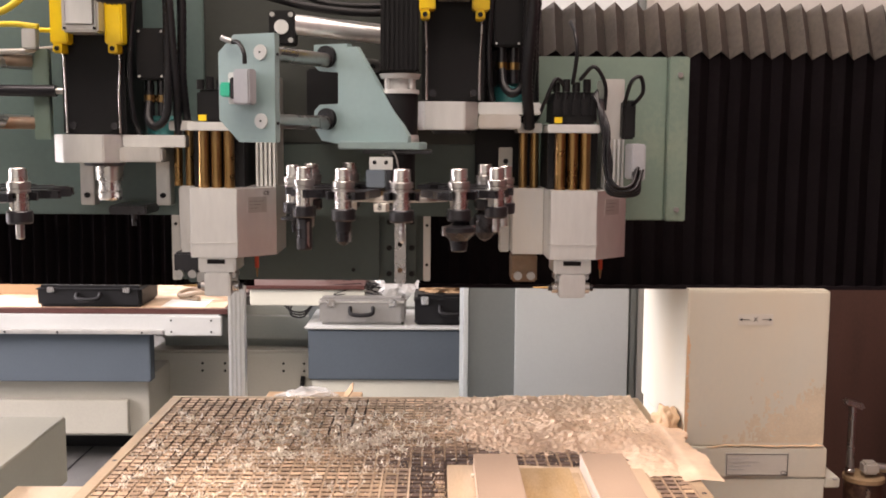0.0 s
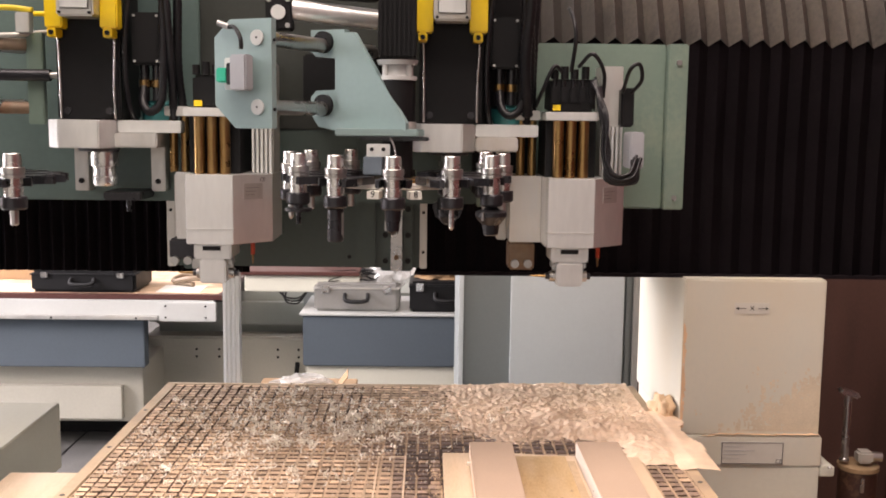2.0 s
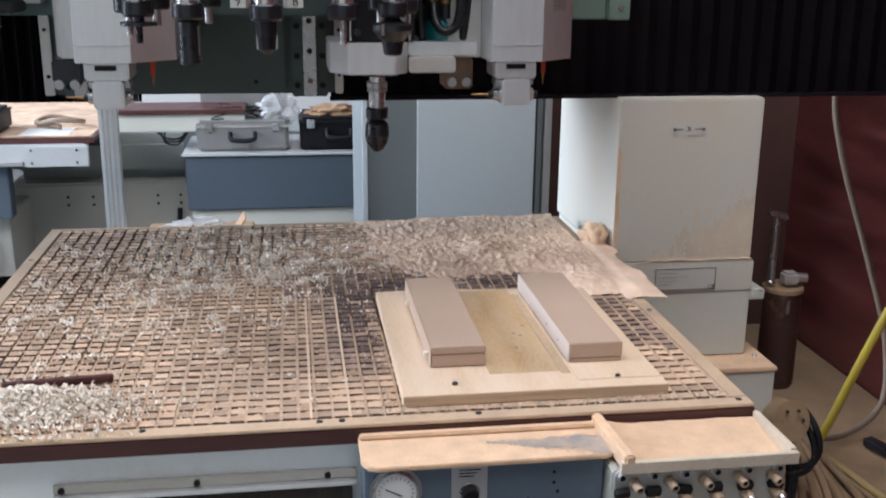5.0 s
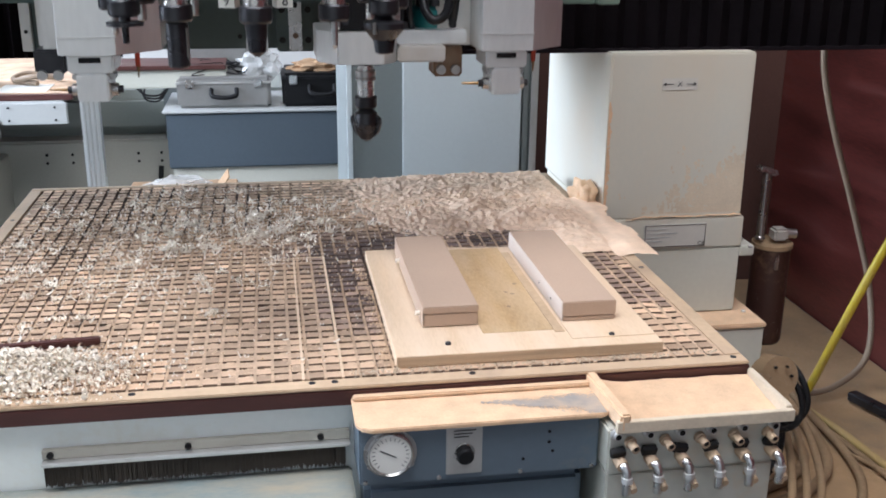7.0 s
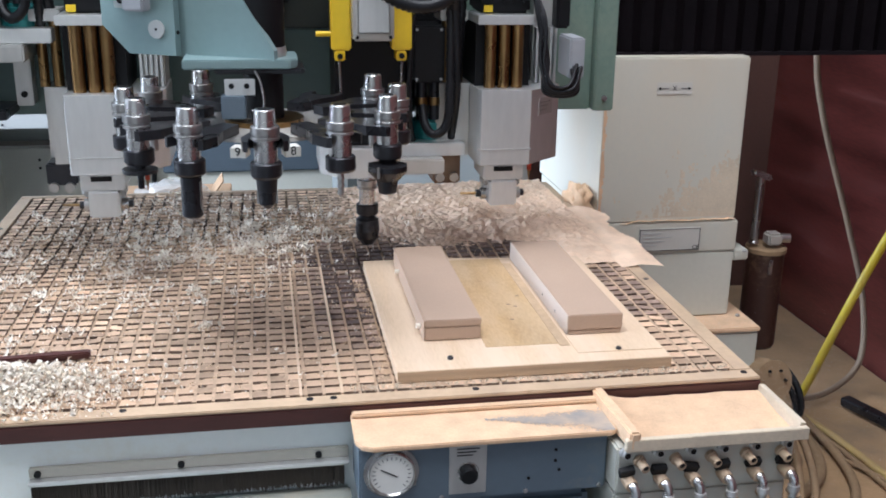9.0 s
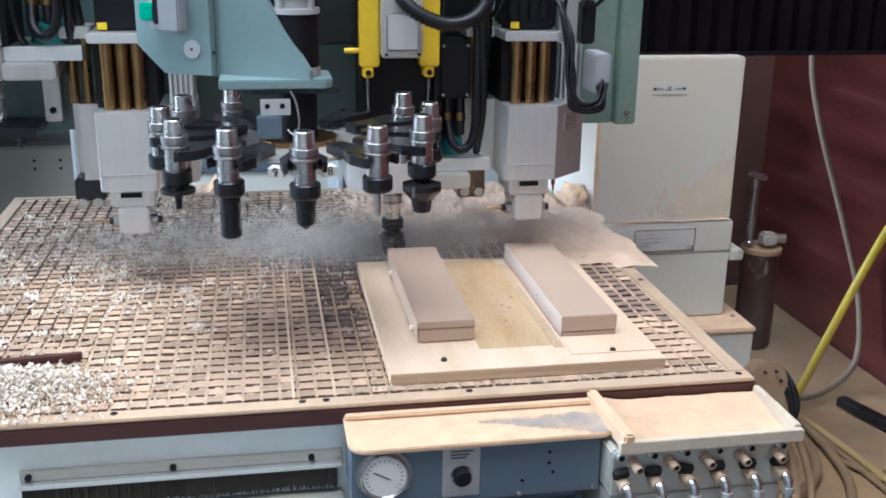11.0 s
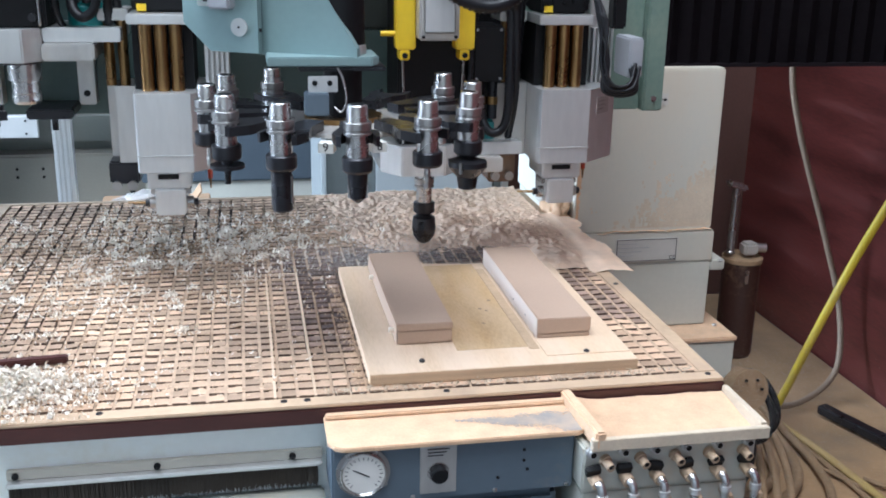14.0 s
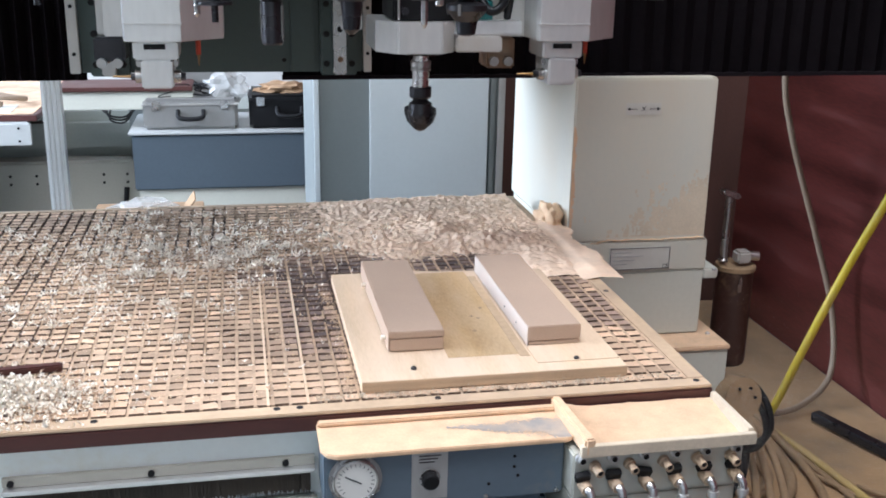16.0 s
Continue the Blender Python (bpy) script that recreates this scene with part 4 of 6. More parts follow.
# ---- vacuum table ----
TX0, TX1, TY0, TY1, TZ = -0.705, 0.628, 1.895, 3.132, 0.880
table = thing("vacuum_table", "grooved vacuum table with a dusty rim and dark red edge", "machine table")
piece("slab", "phenolic", table, box, TX0, TX1, TY0, TY1, 0.849, 0.8742, bevel=0.002, label="dark red phenolic slab")
RIM = 0.030
piece("rim", "rim", table, box, TX0 + 0.001, TX1 - 0.001, TY0 + 0.001, TY0 + RIM, 0.8744, TZ, bevel=0.0015)
piece("rim", "rim", table, box, TX0 + 0.001, TX1 - 0.001, TY1 - 0.022, TY1 - 0.001, 0.8744, TZ, bevel=0.0015)
piece("rim", "rim", table, box, TX0 + 0.001, TX0 + RIM, TY0 + RIM + 0.0005, TY1 - 0.0225, 0.8744, TZ, bevel=0.0015)
piece("rim", "rim", table, box, TX1 - RIM, TX1 - 0.001, TY0 + RIM + 0.0005, TY1 - 0.0225, 0.8744, TZ, bevel=0.0015)
# Bed is coloured dark to deepen the shade between the blocks.
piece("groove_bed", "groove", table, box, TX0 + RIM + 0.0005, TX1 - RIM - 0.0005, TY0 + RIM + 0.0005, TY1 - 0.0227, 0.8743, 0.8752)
for x in (-0.072, -0.012):
    piece("zone_strip", "ply", table, box, x - 0.0021, x + 0.0021, TY0 + RIM + 0.001, 2.50, 0.8753, 0.8815)
piece("zone_strip", "ply", table, box, -0.0695, -0.0145, 2.495, 2.4995, 0.8753, 0.8812)
for x, y in ((-0.06, 1.915), (-0.026, 1.915), (0.184, 1.915), (0.608, 1.915), (-0.32, 1.915), (-0.56, 1.915), (0.612, 2.35), (-0.69, 2.25), (-0.69, 2.55), (-0.69, 2.85)):
    piece("countersunk_screw", "blackmetal", table, lathe, [(0.0055, 0.8798), (0.0052, 0.8806), (0.003, 0.8803)], (x, y, 0), 12)
apron = piece("apron", "apron", table, box, -0.70, 0.62, 1.915, 1.945, 0.30, 0.8487, bevel=0.003, label="white painted steel apron")
piece("brush_rail", "alu", apron, box, -0.452, -0.006, 1.893, 1.9147, 0.781, 0.788, bevel=0.002)
piece("brush_flap", "oldcream", apron, box, -0.452, -0.006, 1.906, 1.9147, 0.7882, 0.803, bevel=0.001)
for x in (-0.44, -0.245, -0.05):
    piece("rail_screw", "black", apron, lathe, [(0.005, 0), (0.005, 0.004)], (0, 0, 0), 10, m=pose(x, 1.906, 0.7955, 90, 0, 0))
bm = bmesh.new()
for k in range(700):
    x = -0.450 + 0.437 * k / 700
    z = 0.7808 - 0.028 - 0.008 * random.random() + 0.010 * max(0.0, noise.noise((x * 9, 0, 3)))
    box(bm, x - 0.0008, x + 0.0004, 1.897 + 0.008 * random.random(), 1.900 + 0.008 * random.random(), z, 0.7808)
tagged(part("brush", bm, "bristle", apron, "row of dark brush bristles"), kind="stuff")
piece("lower_shelf", "bedcover", table, box, -0.80, -0.004, 1.70, 1.9148, 0.724, 0.738, bevel=0.004, label="dusty blue-grey cover plate under the brush")
piece("lower_frame", "cabinet", table, box, -0.69, 0.60, 1.97, 3.05, 0.30, 0.8485, bevel=0.004)
piece("side_ledge", "ply", table, box, -0.98, -0.72, 2.10, 2.70, 0.750, 0.765, bevel=0.002, label="pale plywood ledge")
# The bed under the table stays where it is.
bed = thing("machine_bed", "dull green-grey steel machine bed under the table", "machine bed")
piece("bed_body", "cabinet", bed, box, -1.0, 0.62, 1.75, 3.4, 0.0, 0.30, bevel=0.01)
piece("bed_apron", "sage", bed, box, -0.95, 0.64, 1.70, 1.748, 0.0, 0.60, bevel=0.004)

# Control box, tray and valve block on the table's front.
control = thing("control_box", "blue-grey control box with a gauge under a dusty lid", "control box")
piece("box_body", "panel", control, box, 0.0, 0.354, 1.805, 1.910, 0.764, 0.853, bevel=0.003)
piece("lower_housing", "panel", control, box, 0.008, 0.338, 1.822, 1.910, 0.36, 0.752, bevel=0.010)
for x, z in ((0.008, 0.770), (0.115, 0.770), (0.236, 0.770), (0.344, 0.771)):
    piece("box_screw", "steel", control, lathe, [(0.0035, 0), (0.0035, 0.002), (0.002, 0.003)], (0, 0, 0), 10, m=pose(x, 1.8048, z, 90, 0, 0))
bm = bmesh.new()
prism(bm, [(-0.004, 1.912), (-0.004, 1.815), (0.004, 1.800), (0.018, 1.793), (0.355, 1.793), (0.366, 1.80), (0.366, 1.912)], 0.8535, 0.861, bevel=0.0015)
lid = part("lid", bm, "dust", control, "lid plate covered with fine sawdust")
bm = bmesh.new()
for i in range(120):
    for j in range(44):
        u, v = i / 120, j / 44
        keep = 1 - abs(v - 0.80 + 0.38 * u) / (0.10 + 0.42 * u) + 0.55 * noise.noise((u * 5, v * 3, 4)) + 0.35 * noise.noise((u * 22, v * 9, 4)) + 0.5 * (random.random() - 0.5) - 0.55 * (1 - u)
        if keep > 0.06:
            x, y = 0.185 + 0.176 * u, 1.7955 + 0.070 * v
            bm.faces.new([bm.verts.new((x + a * 0.0015, y + b * 0.0016, 0.8616)) for a, b in ((0, 0), (1, 0), (1, 1), (0, 1))])
part("bare_patch", bm, "wiped", lid, "bare blue-grey patch wiped free of dust")
piece("back_strip", "dust", control, box, -0.002, 0.370, 1.880, 1.894, 0.8612, 0.868, bevel=0.002)
gauge = piece("gauge", "steel", control, lathe, [(0.028, 0), (0.0385, 0.0005), (0.0385, 0.003), (0.0335, 0.0035), (0.0335, 0.010), (0.032, 0.0112), (0.030, 0.0078)], (0, 0, 0), 40, m=pose(0.044, 1.8048, 0.8165, 90, 0, 0), cap=False, label="round pressure gauge in a chrome ring")
piece("dial", "glassface", gauge, lathe, [(0.0298, 0.0), (0.0298, 0.0078)], (0, 0, 0), 40, m=pose(0.044, 1.8047, 0.8165, 90, 0, 0))
piece("needle", "ink", gauge, box, -0.017, 0.009, -0.0008, 0.0008, 0.0079, 0.0087, m=pose(0.044, 1.8047, 0.8165, 90, 0, 0) @ pose(0, 0, 0, 0, 0, -28))
for k in range(19):
    a = radians(225 - 15 * k)
    piece("tick", "ink", gauge, box, 0.0225, 0.0268, -0.0004, 0.0004, 0.0079, 0.0083, m=pose(0.044, 1.8047, 0.8165, 90, 0, 0) @ Matrix.Rotation(a, 4, "Z"))
for a in (60, 180, 300):
    piece("gauge_screw", "steel", gauge, lathe, [(0.003, 0), (0.003, 0.004)], (0.036 * math.cos(radians(a + 30)), 0.036 * math.sin(radians(a + 30)), 0.003), 8, m=pose(0.044, 1.8048, 0.8165, 90, 0, 0))
knobplate = piece("knob_plate", "alu_dull", control, box, 0.125, 0.178, 1.8025, 1.8048, 0.774, 0.852, bevel=0.001)
piece("knob", "rubber", knobplate, lathe, [(0.0125, 0), (0.0125, 0.012), (0.010, 0.014)], (0, 0, 0), 24, m=pose(0.1515, 1.8024, 0.808, 90, 0, 0))
piece("knob_ring", "chrome", knobplate, lathe, [(0.016, 0), (0.015, 0.002)], (0, 0, 0), 24, m=pose(0.1515, 1.8024, 0.808, 90, 0, 0))
for k in range(3):
    piece("print_bar", "ink", knobplate, box, 0.136, 0.168 - 0.005 * k, 1.8016, 1.8024, 0.844 - 0.005 * k, 0.8455 - 0.005 * k)
for x, z in ((0.278, 0.832), (0.278, 0.815), (0.284, 0.800), (0.24, 0.79)):
    piece("hole_plug", "black", control, lathe, [(0.0025, 0), (0.0025, 0.001)], (0, 0, 0), 10, m=pose(x, 1.8048, z, 90, 0, 0))

tray = thing("dust_tray", "steel tray filled with fine orange sawdust at the table edge", "tray")
piece("tray_floor", "alu_dull", tray, box, 0.372, 0.628, 1.762, 1.892, 0.846, 0.850)
piece("tray_wall", "caked", tray, box, 0.362, 0.632, 1.752, 1.762, 0.8485, 0.8665, bevel=0.001)
piece("tray_wall", "caked", tray, box, 0.6225, 0.632, 1.7625, 1.892, 0.8485, 0.870, bevel=0.001)
piece("tray_divider", "dust", tray, box, 0.362, 0.378, 1.752, 1.925, 0.8505, 0.878, bevel=0.003, m=Matrix.Translation((0.37, 1.84, 0)) @ pose(0, 0, 0, 0, 0, 3) @ Matrix.Translation((-0.37, -1.84, 0)))


def heap(bm, x0, x1, y0, y1, base, height, nx=60, ny=40, seed=0.0, rough=0.4):
    """A ragged bed of dust whose height follows a function of place."""
    verts = []
    for j in range(ny + 1):
        for i in range(nx + 1):
            x, y = x0 + (x1 - x0) * i / nx, y0 + (y1 - y0) * j / ny
            h = height(x, y)
            h = h * (1 + rough * noise.noise((x * 22, y * 22, seed)) + 0.5 * rough * noise.noise((x * 70, y * 70, seed)))
            verts.append(bm.verts.new((x, y, base + h)))
    for j in range(ny):
        for i in range(nx):
            k = j * (nx + 1) + i
            q = (verts[k], verts[k + 1], verts[k + nx + 2], verts[k + nx + 1])
            if max(v.co.z for v in q) > base - 0.0005:
                bm.faces.new(q).smooth = True
    for v in [v for v in bm.verts if not v.link_faces]:
        bm.verts.remove(v)


bm = bmesh.new()
heap(bm, 0.735, 1.034, 2.7895, 2.7996, 0.8412, lambda x, y: 0.0045 * min(1.0, (x - 0.735) / 0.05) + 0.004 * noise.noise((x * 30, 1, 8)) + 0.0025 * noise.noise((x * 90, y * 60, 8)), 90, 4, 4.0, 0.3)
part("dust_line", bm, "dust", column, "line of sawdust on the skirt")
bm = bmesh.new()
heap(bm, 0.379, 0.622, 1.7625, 1.891, 0.8505, lambda x, y: 0.0005 + 0.010 * ((y - 1.76) / 0.13) ** 2 + 0.004 * max(0, (0.41 - x) / 0.03) + 0.001 * noise.noise((x * 60, y * 60, 2)), 60, 40, 3.0, 0.12)
tagged(part("tray_dust", bm, "dust", tray, "fine orange sawdust"), kind="stuff")
manifold = thing("valve_block", "dusty aluminium valve block with rows of air fittings", "valve block")
piece("upper_block", "dustyalu", manifold, box, 0.356, 0.622, 1.770, 1.90, 0.775, 0.8455, bevel=0.003)
piece("lower_block", "dustyalu", manifold, box, 0.358, 0.618, 1.775, 1.90, 0.62, 0.772, bevel=0.003)
for k in range(6):
    x = 0.366 + 0.048 * k
    s = piece("socket", "alu", manifold, lathe, [(0.008, 0), (0.008, 0.005), (0.0055, 0.006), (0.0055, 0.012)], (0, 0, 0), 12, m=pose(x, 1.770, 0.8400, 92, 0, 5))
    piece("socket_bore", "black", s, lathe, [(0.0045, 0.0121), (0.0045, 0.0126)], (0, 0, 0), 10, m=pose(x, 1.770, 0.8400, 92, 0, 5))
    piece("warning_plate", "rubber", manifold, box, -0.009, 0.009, -0.002, 0.0, -0.007, 0.007, m=pose(x + 0.004, 1.7696, 0.808, 0, 8 - 5 * (k % 4), 0))
for k in range(5):
    x = 0.388 + 0.053 * k
    f = piece("fitting", "rim", manifold, lathe, [(0.009, 0), (0.009, 0.006), (0.0065, 0.007), (0.0065, 0.022)], (0, 0, 0), 12, m=pose(x, 1.770, 0.826, 100, 0, 8))
    piece("fitting_bore", "black", f, lathe, [(0.004, 0.0221), (0.004, 0.0226)], (0, 0, 0), 10, m=pose(x, 1.770, 0.828, 100, 0, 8))
for k in range(6):
    x = 0.372 + 0.047 * k
    tap = piece("elbow", "chrome", manifold, tube, [(x, 1.770, 0.797), (x + 0.002, 1.752, 0.798), (x + 0.006, 1.744, 0.788), (x + 0.006, 1.742, 0.755)], 0.0065, 10)
    piece("elbow_nut", "rim", tap, rod, (x, 1.769, 0.799), (x + 0.002, 1.750, 0.796), 0.0095, 8)
    piece("elbow_collar", "alu", tap, rod, (x + 0.006, 1.7425, 0.783), (x + 0.006, 1.742, 0.775), 0.0085, 12)
    piece("tap_lever", "rubber", manifold, box, -0.011, 0.011, -0.005, 0.005, -0.0065, 0.0065, bevel=0.001, m=pose(x - 0.003, 1.7625, 0.8135, 25, 10 * (k % 3 - 1), 0))
    piece("fitting", "rim", manifold, lathe, [(0.008, 0), (0.006, 0.022)], (0, 0, 0), 10, m=pose(x + 0.02, 1.775, 0.758, 105, 0, 6))

# ---- workpieces ----
board = thing("base_board", "plywood fixture board with a shallow pocket on the vacuum table", "board")
bm = bmesh.new()
B0 = (0.071, 0.502, 1.947, 2.472)
prism(bm, [(B0[0], B0[2]), (B0[1], B0[2]), (B0[1], B0[3] - 0.02), (0.30, B0[3] - 0.012), (0.24, B0[3]), (B0[0], B0[3])], 0.8812, 0.899, bevel=0.0008)
sheet = part("board_sheet", bm, "ply", board)
piece("front_edge", "plyside", sheet, box, B0[0] + 0.001, B0[1] - 0.001, B0[2] - 0.0012, B0[2] - 0.0002, 0.8818, 0.8984)
piece("worn_face", "ply_worn", sheet, box, 0.2215, 0.3395, 2.02, 2.452, 0.8992, 0.8996, label="worn brown face between the blocks")
piece("routed_line", "plyside", sheet, box, 0.340, 0.356, 2.01, 2.42, 0.8992, 0.8999)
piece("pale_cleat", "ply", sheet, box, 0.360, 0.50, 1.978, 2.05, 0.8992, 0.9003)
for x, y in ((0.158, 1.985), (0.428, 1.985)):
    scr = piece("board_screw", "blackmetal", board, lathe, [(0.0048, 0.8992), (0.0048, 0.902), (0.0035, 0.9035)], (x, y, 0), 12)
    piece("screw_socket", "black", scr, lathe, [(0.0025, 0.9036), (0.0025, 0.9040)], (x, y, 0), 8)
for x, y in ((0.30, 2.20), (0.31, 2.19), (0.325, 2.24), (0.29, 2.13)):
    piece("knot", "rust", sheet, lathe, [(0.004, 0.8993), (0.0035, 0.8996)], (x, y, 0), 10)


def mdf_block(x0, x1, y0, y1, split, side, label):
    b = thing("mdf_block", label, "wood block", group="blocks on the board")
    piece("lower_layer", "mdf", b, box, x0, x1, y0, y1, 0.9005, split, bevel=0.0012)
    piece("upper_layer", "mdf", b, box, x0 - 0.001, x1 + 0.001, y0 - 0.001, y1, split + 0.0006, 0.935, bevel=0.0015)
    piece("cut_side", side, b, box, x0 - 0.0022, x0 - 0.0012, y0 + 0.001, y1 - 0.001, 0.9008, 0.9340)
    return b


block_a = mdf_block(0.130, 0.220, 2.056, 2.442, 0.9225, "mdf", "two-layer MDF block with dowels on its side")
# Left side is paler: the window light on it is in the colour.
block_b = mdf_block(0.364, 0.454, 2.048, 2.448, 0.9080, "mdf_lit_side", "two-layer MDF block with its left side coloured as lit")
for y in (2.09, 2.36):
    piece("dowel", "chip_pale", block_a, rod, (0.1275, y, 0.913), (0.120, y, 0.913), 0.0045, 12)
for y in (2.12, 2.20):
    piece("side_hole", "ink", block_b, rod, (0.3615, y, 0.915), (0.3610, y, 0.915), 0.002, 8)

# ---- dust and shavings on the table ----
RIDERS = [table, control, tray, manifold, board, block_a, block_b]


def back_heap(x, y):
    """Low bed of dust at the back of the table, a loose ridge near its far right corner."""
    d = 0.0105 * max(0.0, min(1.0, (x - 0.02) / 0.25)) * max(0.0, min(1.0, (y - 2.60 - 0.10 * noise.noise((x * 6, 1, 0))) / 0.14))
    ridge = 0.026 * math.exp(-(((x - 0.46) / 0.09) ** 2 + ((y - 2.70) / 0.05) ** 2)) + 0.020 * math.exp(-(((x - 0.36) / 0.05) ** 2 + ((y - 2.80) / 0.04) ** 2))
    edge = 0.012 * math.exp(-(((x - 0.55) / 0.06) ** 2 + ((y - 2.58) / 0.13) ** 2))
    clods = 0.0030 * noise.noise((x * 85, y * 85, 6)) + 0.0022 * noise.noise((x * 170, y * 170, 9))
    return d + ridge + edge - 0.0035 + 0.003 * noise.noise((x * 40, y * 40, 3)) + clods * (1.0 if y > 2.6 else 0.4)


bm = bmesh.new()
heap(bm, 0.0, 0.600, 2.45, 3.12, 0.8812, back_heap, 230, 250, 1.0, 0.35)
dust_bed = tagged(part("sawdust_heap", bm, "coarse"), "low heap of fine tan sawdust at the back of the table", "sawdust", kind="stuff")
bm = bmesh.new()
heap(bm, TX1 - 0.040, TX1 + 0.055, 2.42, 2.86, 0.8812, lambda x, y: 0.012 - abs(x - TX1) * 0.18 + 0.006 * noise.noise((x * 20, y * 9, 7)) - 0.005, 16, 60, 6.0, 0.3)
dust_edge = tagged(part("sawdust_ridge", bm, "coarse"), "ridge of sawdust hanging over the table edge", "sawdust", kind="stuff")
RIDERS += [dust_bed, dust_edge]


def shaving(bm, p, size, turn, curl):
    """One curled ribbon of wood."""
    n, w = 6, size * (0.08 + 0.15 * random.random())
    m = Matrix.Translation(p) @ turn
    last = None
    for k in range(n + 1):
        a = curl * (k / n - 0.5)
        x, z = size * math.sin(a) / max(0.3, curl), size * (1 - math.cos(a)) / max(0.3, curl)
        row = [bm.verts.new(m @ Vector((x, -w / 2, z))), bm.verts.new(m @ Vector((x, w / 2, z)))]
        if last:
            bm.faces.new((last[0], last[1], row[1], row[0])).smooth = True
        last = row


def scatter(count, place, size, mat, name, label, tilt=0.9, curl=(1.2, 5.5)):
    bm = bmesh.new()
    for _ in range(count):
        q = place()
        s = size * (0.4 + 1.1 * random.random() ** 2)
        turn = Euler((random.uniform(-tilt, tilt), random.uniform(-tilt, tilt), random.uniform(0, 6.3))).to_matrix().to_4x4()
        shaving(bm, Vector(q) + Vector((0, 0, s * 0.2)), s, turn, random.uniform(*curl))
    ob = tagged(part(name, bm, mat), label, "wood shavings", kind="stuff")
    RIDERS.append(ob)
    return ob


def over_back():
    while True:
        x, y = random.uniform(-0.66, 0.55), random.triangular(2.15, 3.1, 2.78)
        if random.random() < 0.35 + 0.65 * max(0, noise.noise((x * 5, y * 5, 2)) + 0.2):
            return x, y, 0.881 + max(0, back_heap(x, y))


def clusters(seed, count, mx, sx, my, sy):
    rng = random.Random(seed)
    return [(rng.gauss(mx, sx), rng.gauss(my, sy), 0.006 + 0.026 * rng.random() ** 2) for _ in range(count)]


TUFTS = clusters(4, 150, -0.20, 0.21, 2.74, 0.14) + clusters(5, 55, -0.50, 0.13, 2.40, 0.20)


def over_tufts():
    while True:
        cx, cy, w = random.choice(TUFTS)
        x, y = random.gauss(cx, w), random.gauss(cy, w)
        if -0.66 < x < 0.25 and 1.95 < y < 3.09 and (x < -0.02 or y > 2.64):
            return x, y, 0.881 + 0.006 * random.random()


def over_band():
    while True:
        x, y = random.gauss(-0.22, 0.20), random.gauss(2.72, 0.13)
        if -0.66 < x < 0.2 and 2.3 < y < 3.08 and random.random() < 0.4 + 0.8 * max(0, noise.noise((x * 7, y * 7, 12)) + 0.1):
            return x, y, 0.881


def over_left():
    while True:
        x, y = random.uniform(-0.67, 0.06), random.uniform(1.93, 2.85)
        if random.random() < 0.25 + 0.75 * max(0, noise.noise((x * 6, y * 6, 9)) + 0.1) * (1.2 - (x + 0.67)):
            return x, y, 0.881


def over_heap():
    while True:
        x, y = random.uniform(0.05, 0.59), random.uniform(2.6, 3.1)
        h = back_heap(x, y)
        if h > 0.003 * random.random() - 0.0022 * random.random() - 0.001:
            return x, y, 0.8805 + max(0, h)


def over_pile():
    a, r = random.uniform(0, 6.3), abs(random.gauss(0, 0.55))
    x, y = -0.505 + 0.165 * r * math.cos(a), 2.00 + 0.085 * r * math.sin(a)
    return max(-0.69, x), max(1.90, y), 0.881 + 0.038 * max(0, 1 - r) * random.random()


scatter(2600, over_back, 0.0085, "chip", "wood_shavings", "curled tan wood shavings strewn over the grooved table")
scatter(2600, over_left, 0.0075, "chip", "wood_shavings", "fine tan wood shavings in the table grooves")
scatter(4400, over_tufts, 0.0150, "chip_pale", "pale_shavings", "bright clumps of curled wood shavings on the table")
scatter(1700, over_band, 0.0105, "chip_pale", "pale_shavings", "bright curled wood shavings strewn over the table")
scatter(500, over_left, 0.010, "chip_pale", "pale_shavings", "bright curled wood shavings strewn over the table")
scatter(350, over_heap, 0.009, "chip", "wood_shavings", "curled shavings half sunk in the sawdust heap")
scatter(4500, over_heap, 0.0038, "coarse", "dust_flakes", "coarse pale sawdust flakes on the heap", 0.35, (0.2, 0.9))
scatter(11000, over_pile, 0.0150, "chip_pale", "shaving_pile", "pale pile of curled shavings at the table front", 1.4, (3.0, 8.0))
scatter(5500, over_pile, 0.0085, "chip", "shaving_pile", "fine yellow shavings in the pale pile at the table front", 1.4, (2.5, 7.0))


def over_front_groove():
    x = random.uniform(0.0, 0.59)
    return x, random.gauss(1.934, 0.006), 0.8795 + 0.003 * random.random()


def over_board_edge():
    return random.uniform(0.058, 0.071) - 0.02 * random.random() ** 2, random.uniform(1.95, 2.45), 0.8795


scatter(1200, over_front_groove, 0.006, "caked", "dust_crumbs", "crumbs of sawdust banked along the front groove")
scatter(450, over_board_edge, 0.006, "chip", "dust_crumbs", "crumbs of sawdust along the edge of the board")
# The strip's dark colour stands in for the shade on it.
stick = tagged(piece("wood_strip", "phenolic", None, box, -0.085, 0.085, -0.008, 0.008, 0.0, 0.011, bevel=0.002), "thin wood strip lying on the table, coloured dark for shade", "wood strip")
stick.matrix_basis = pose(-0.475, 2.098, 0.883, 0, 0, 5)
RIDERS.append(stick)

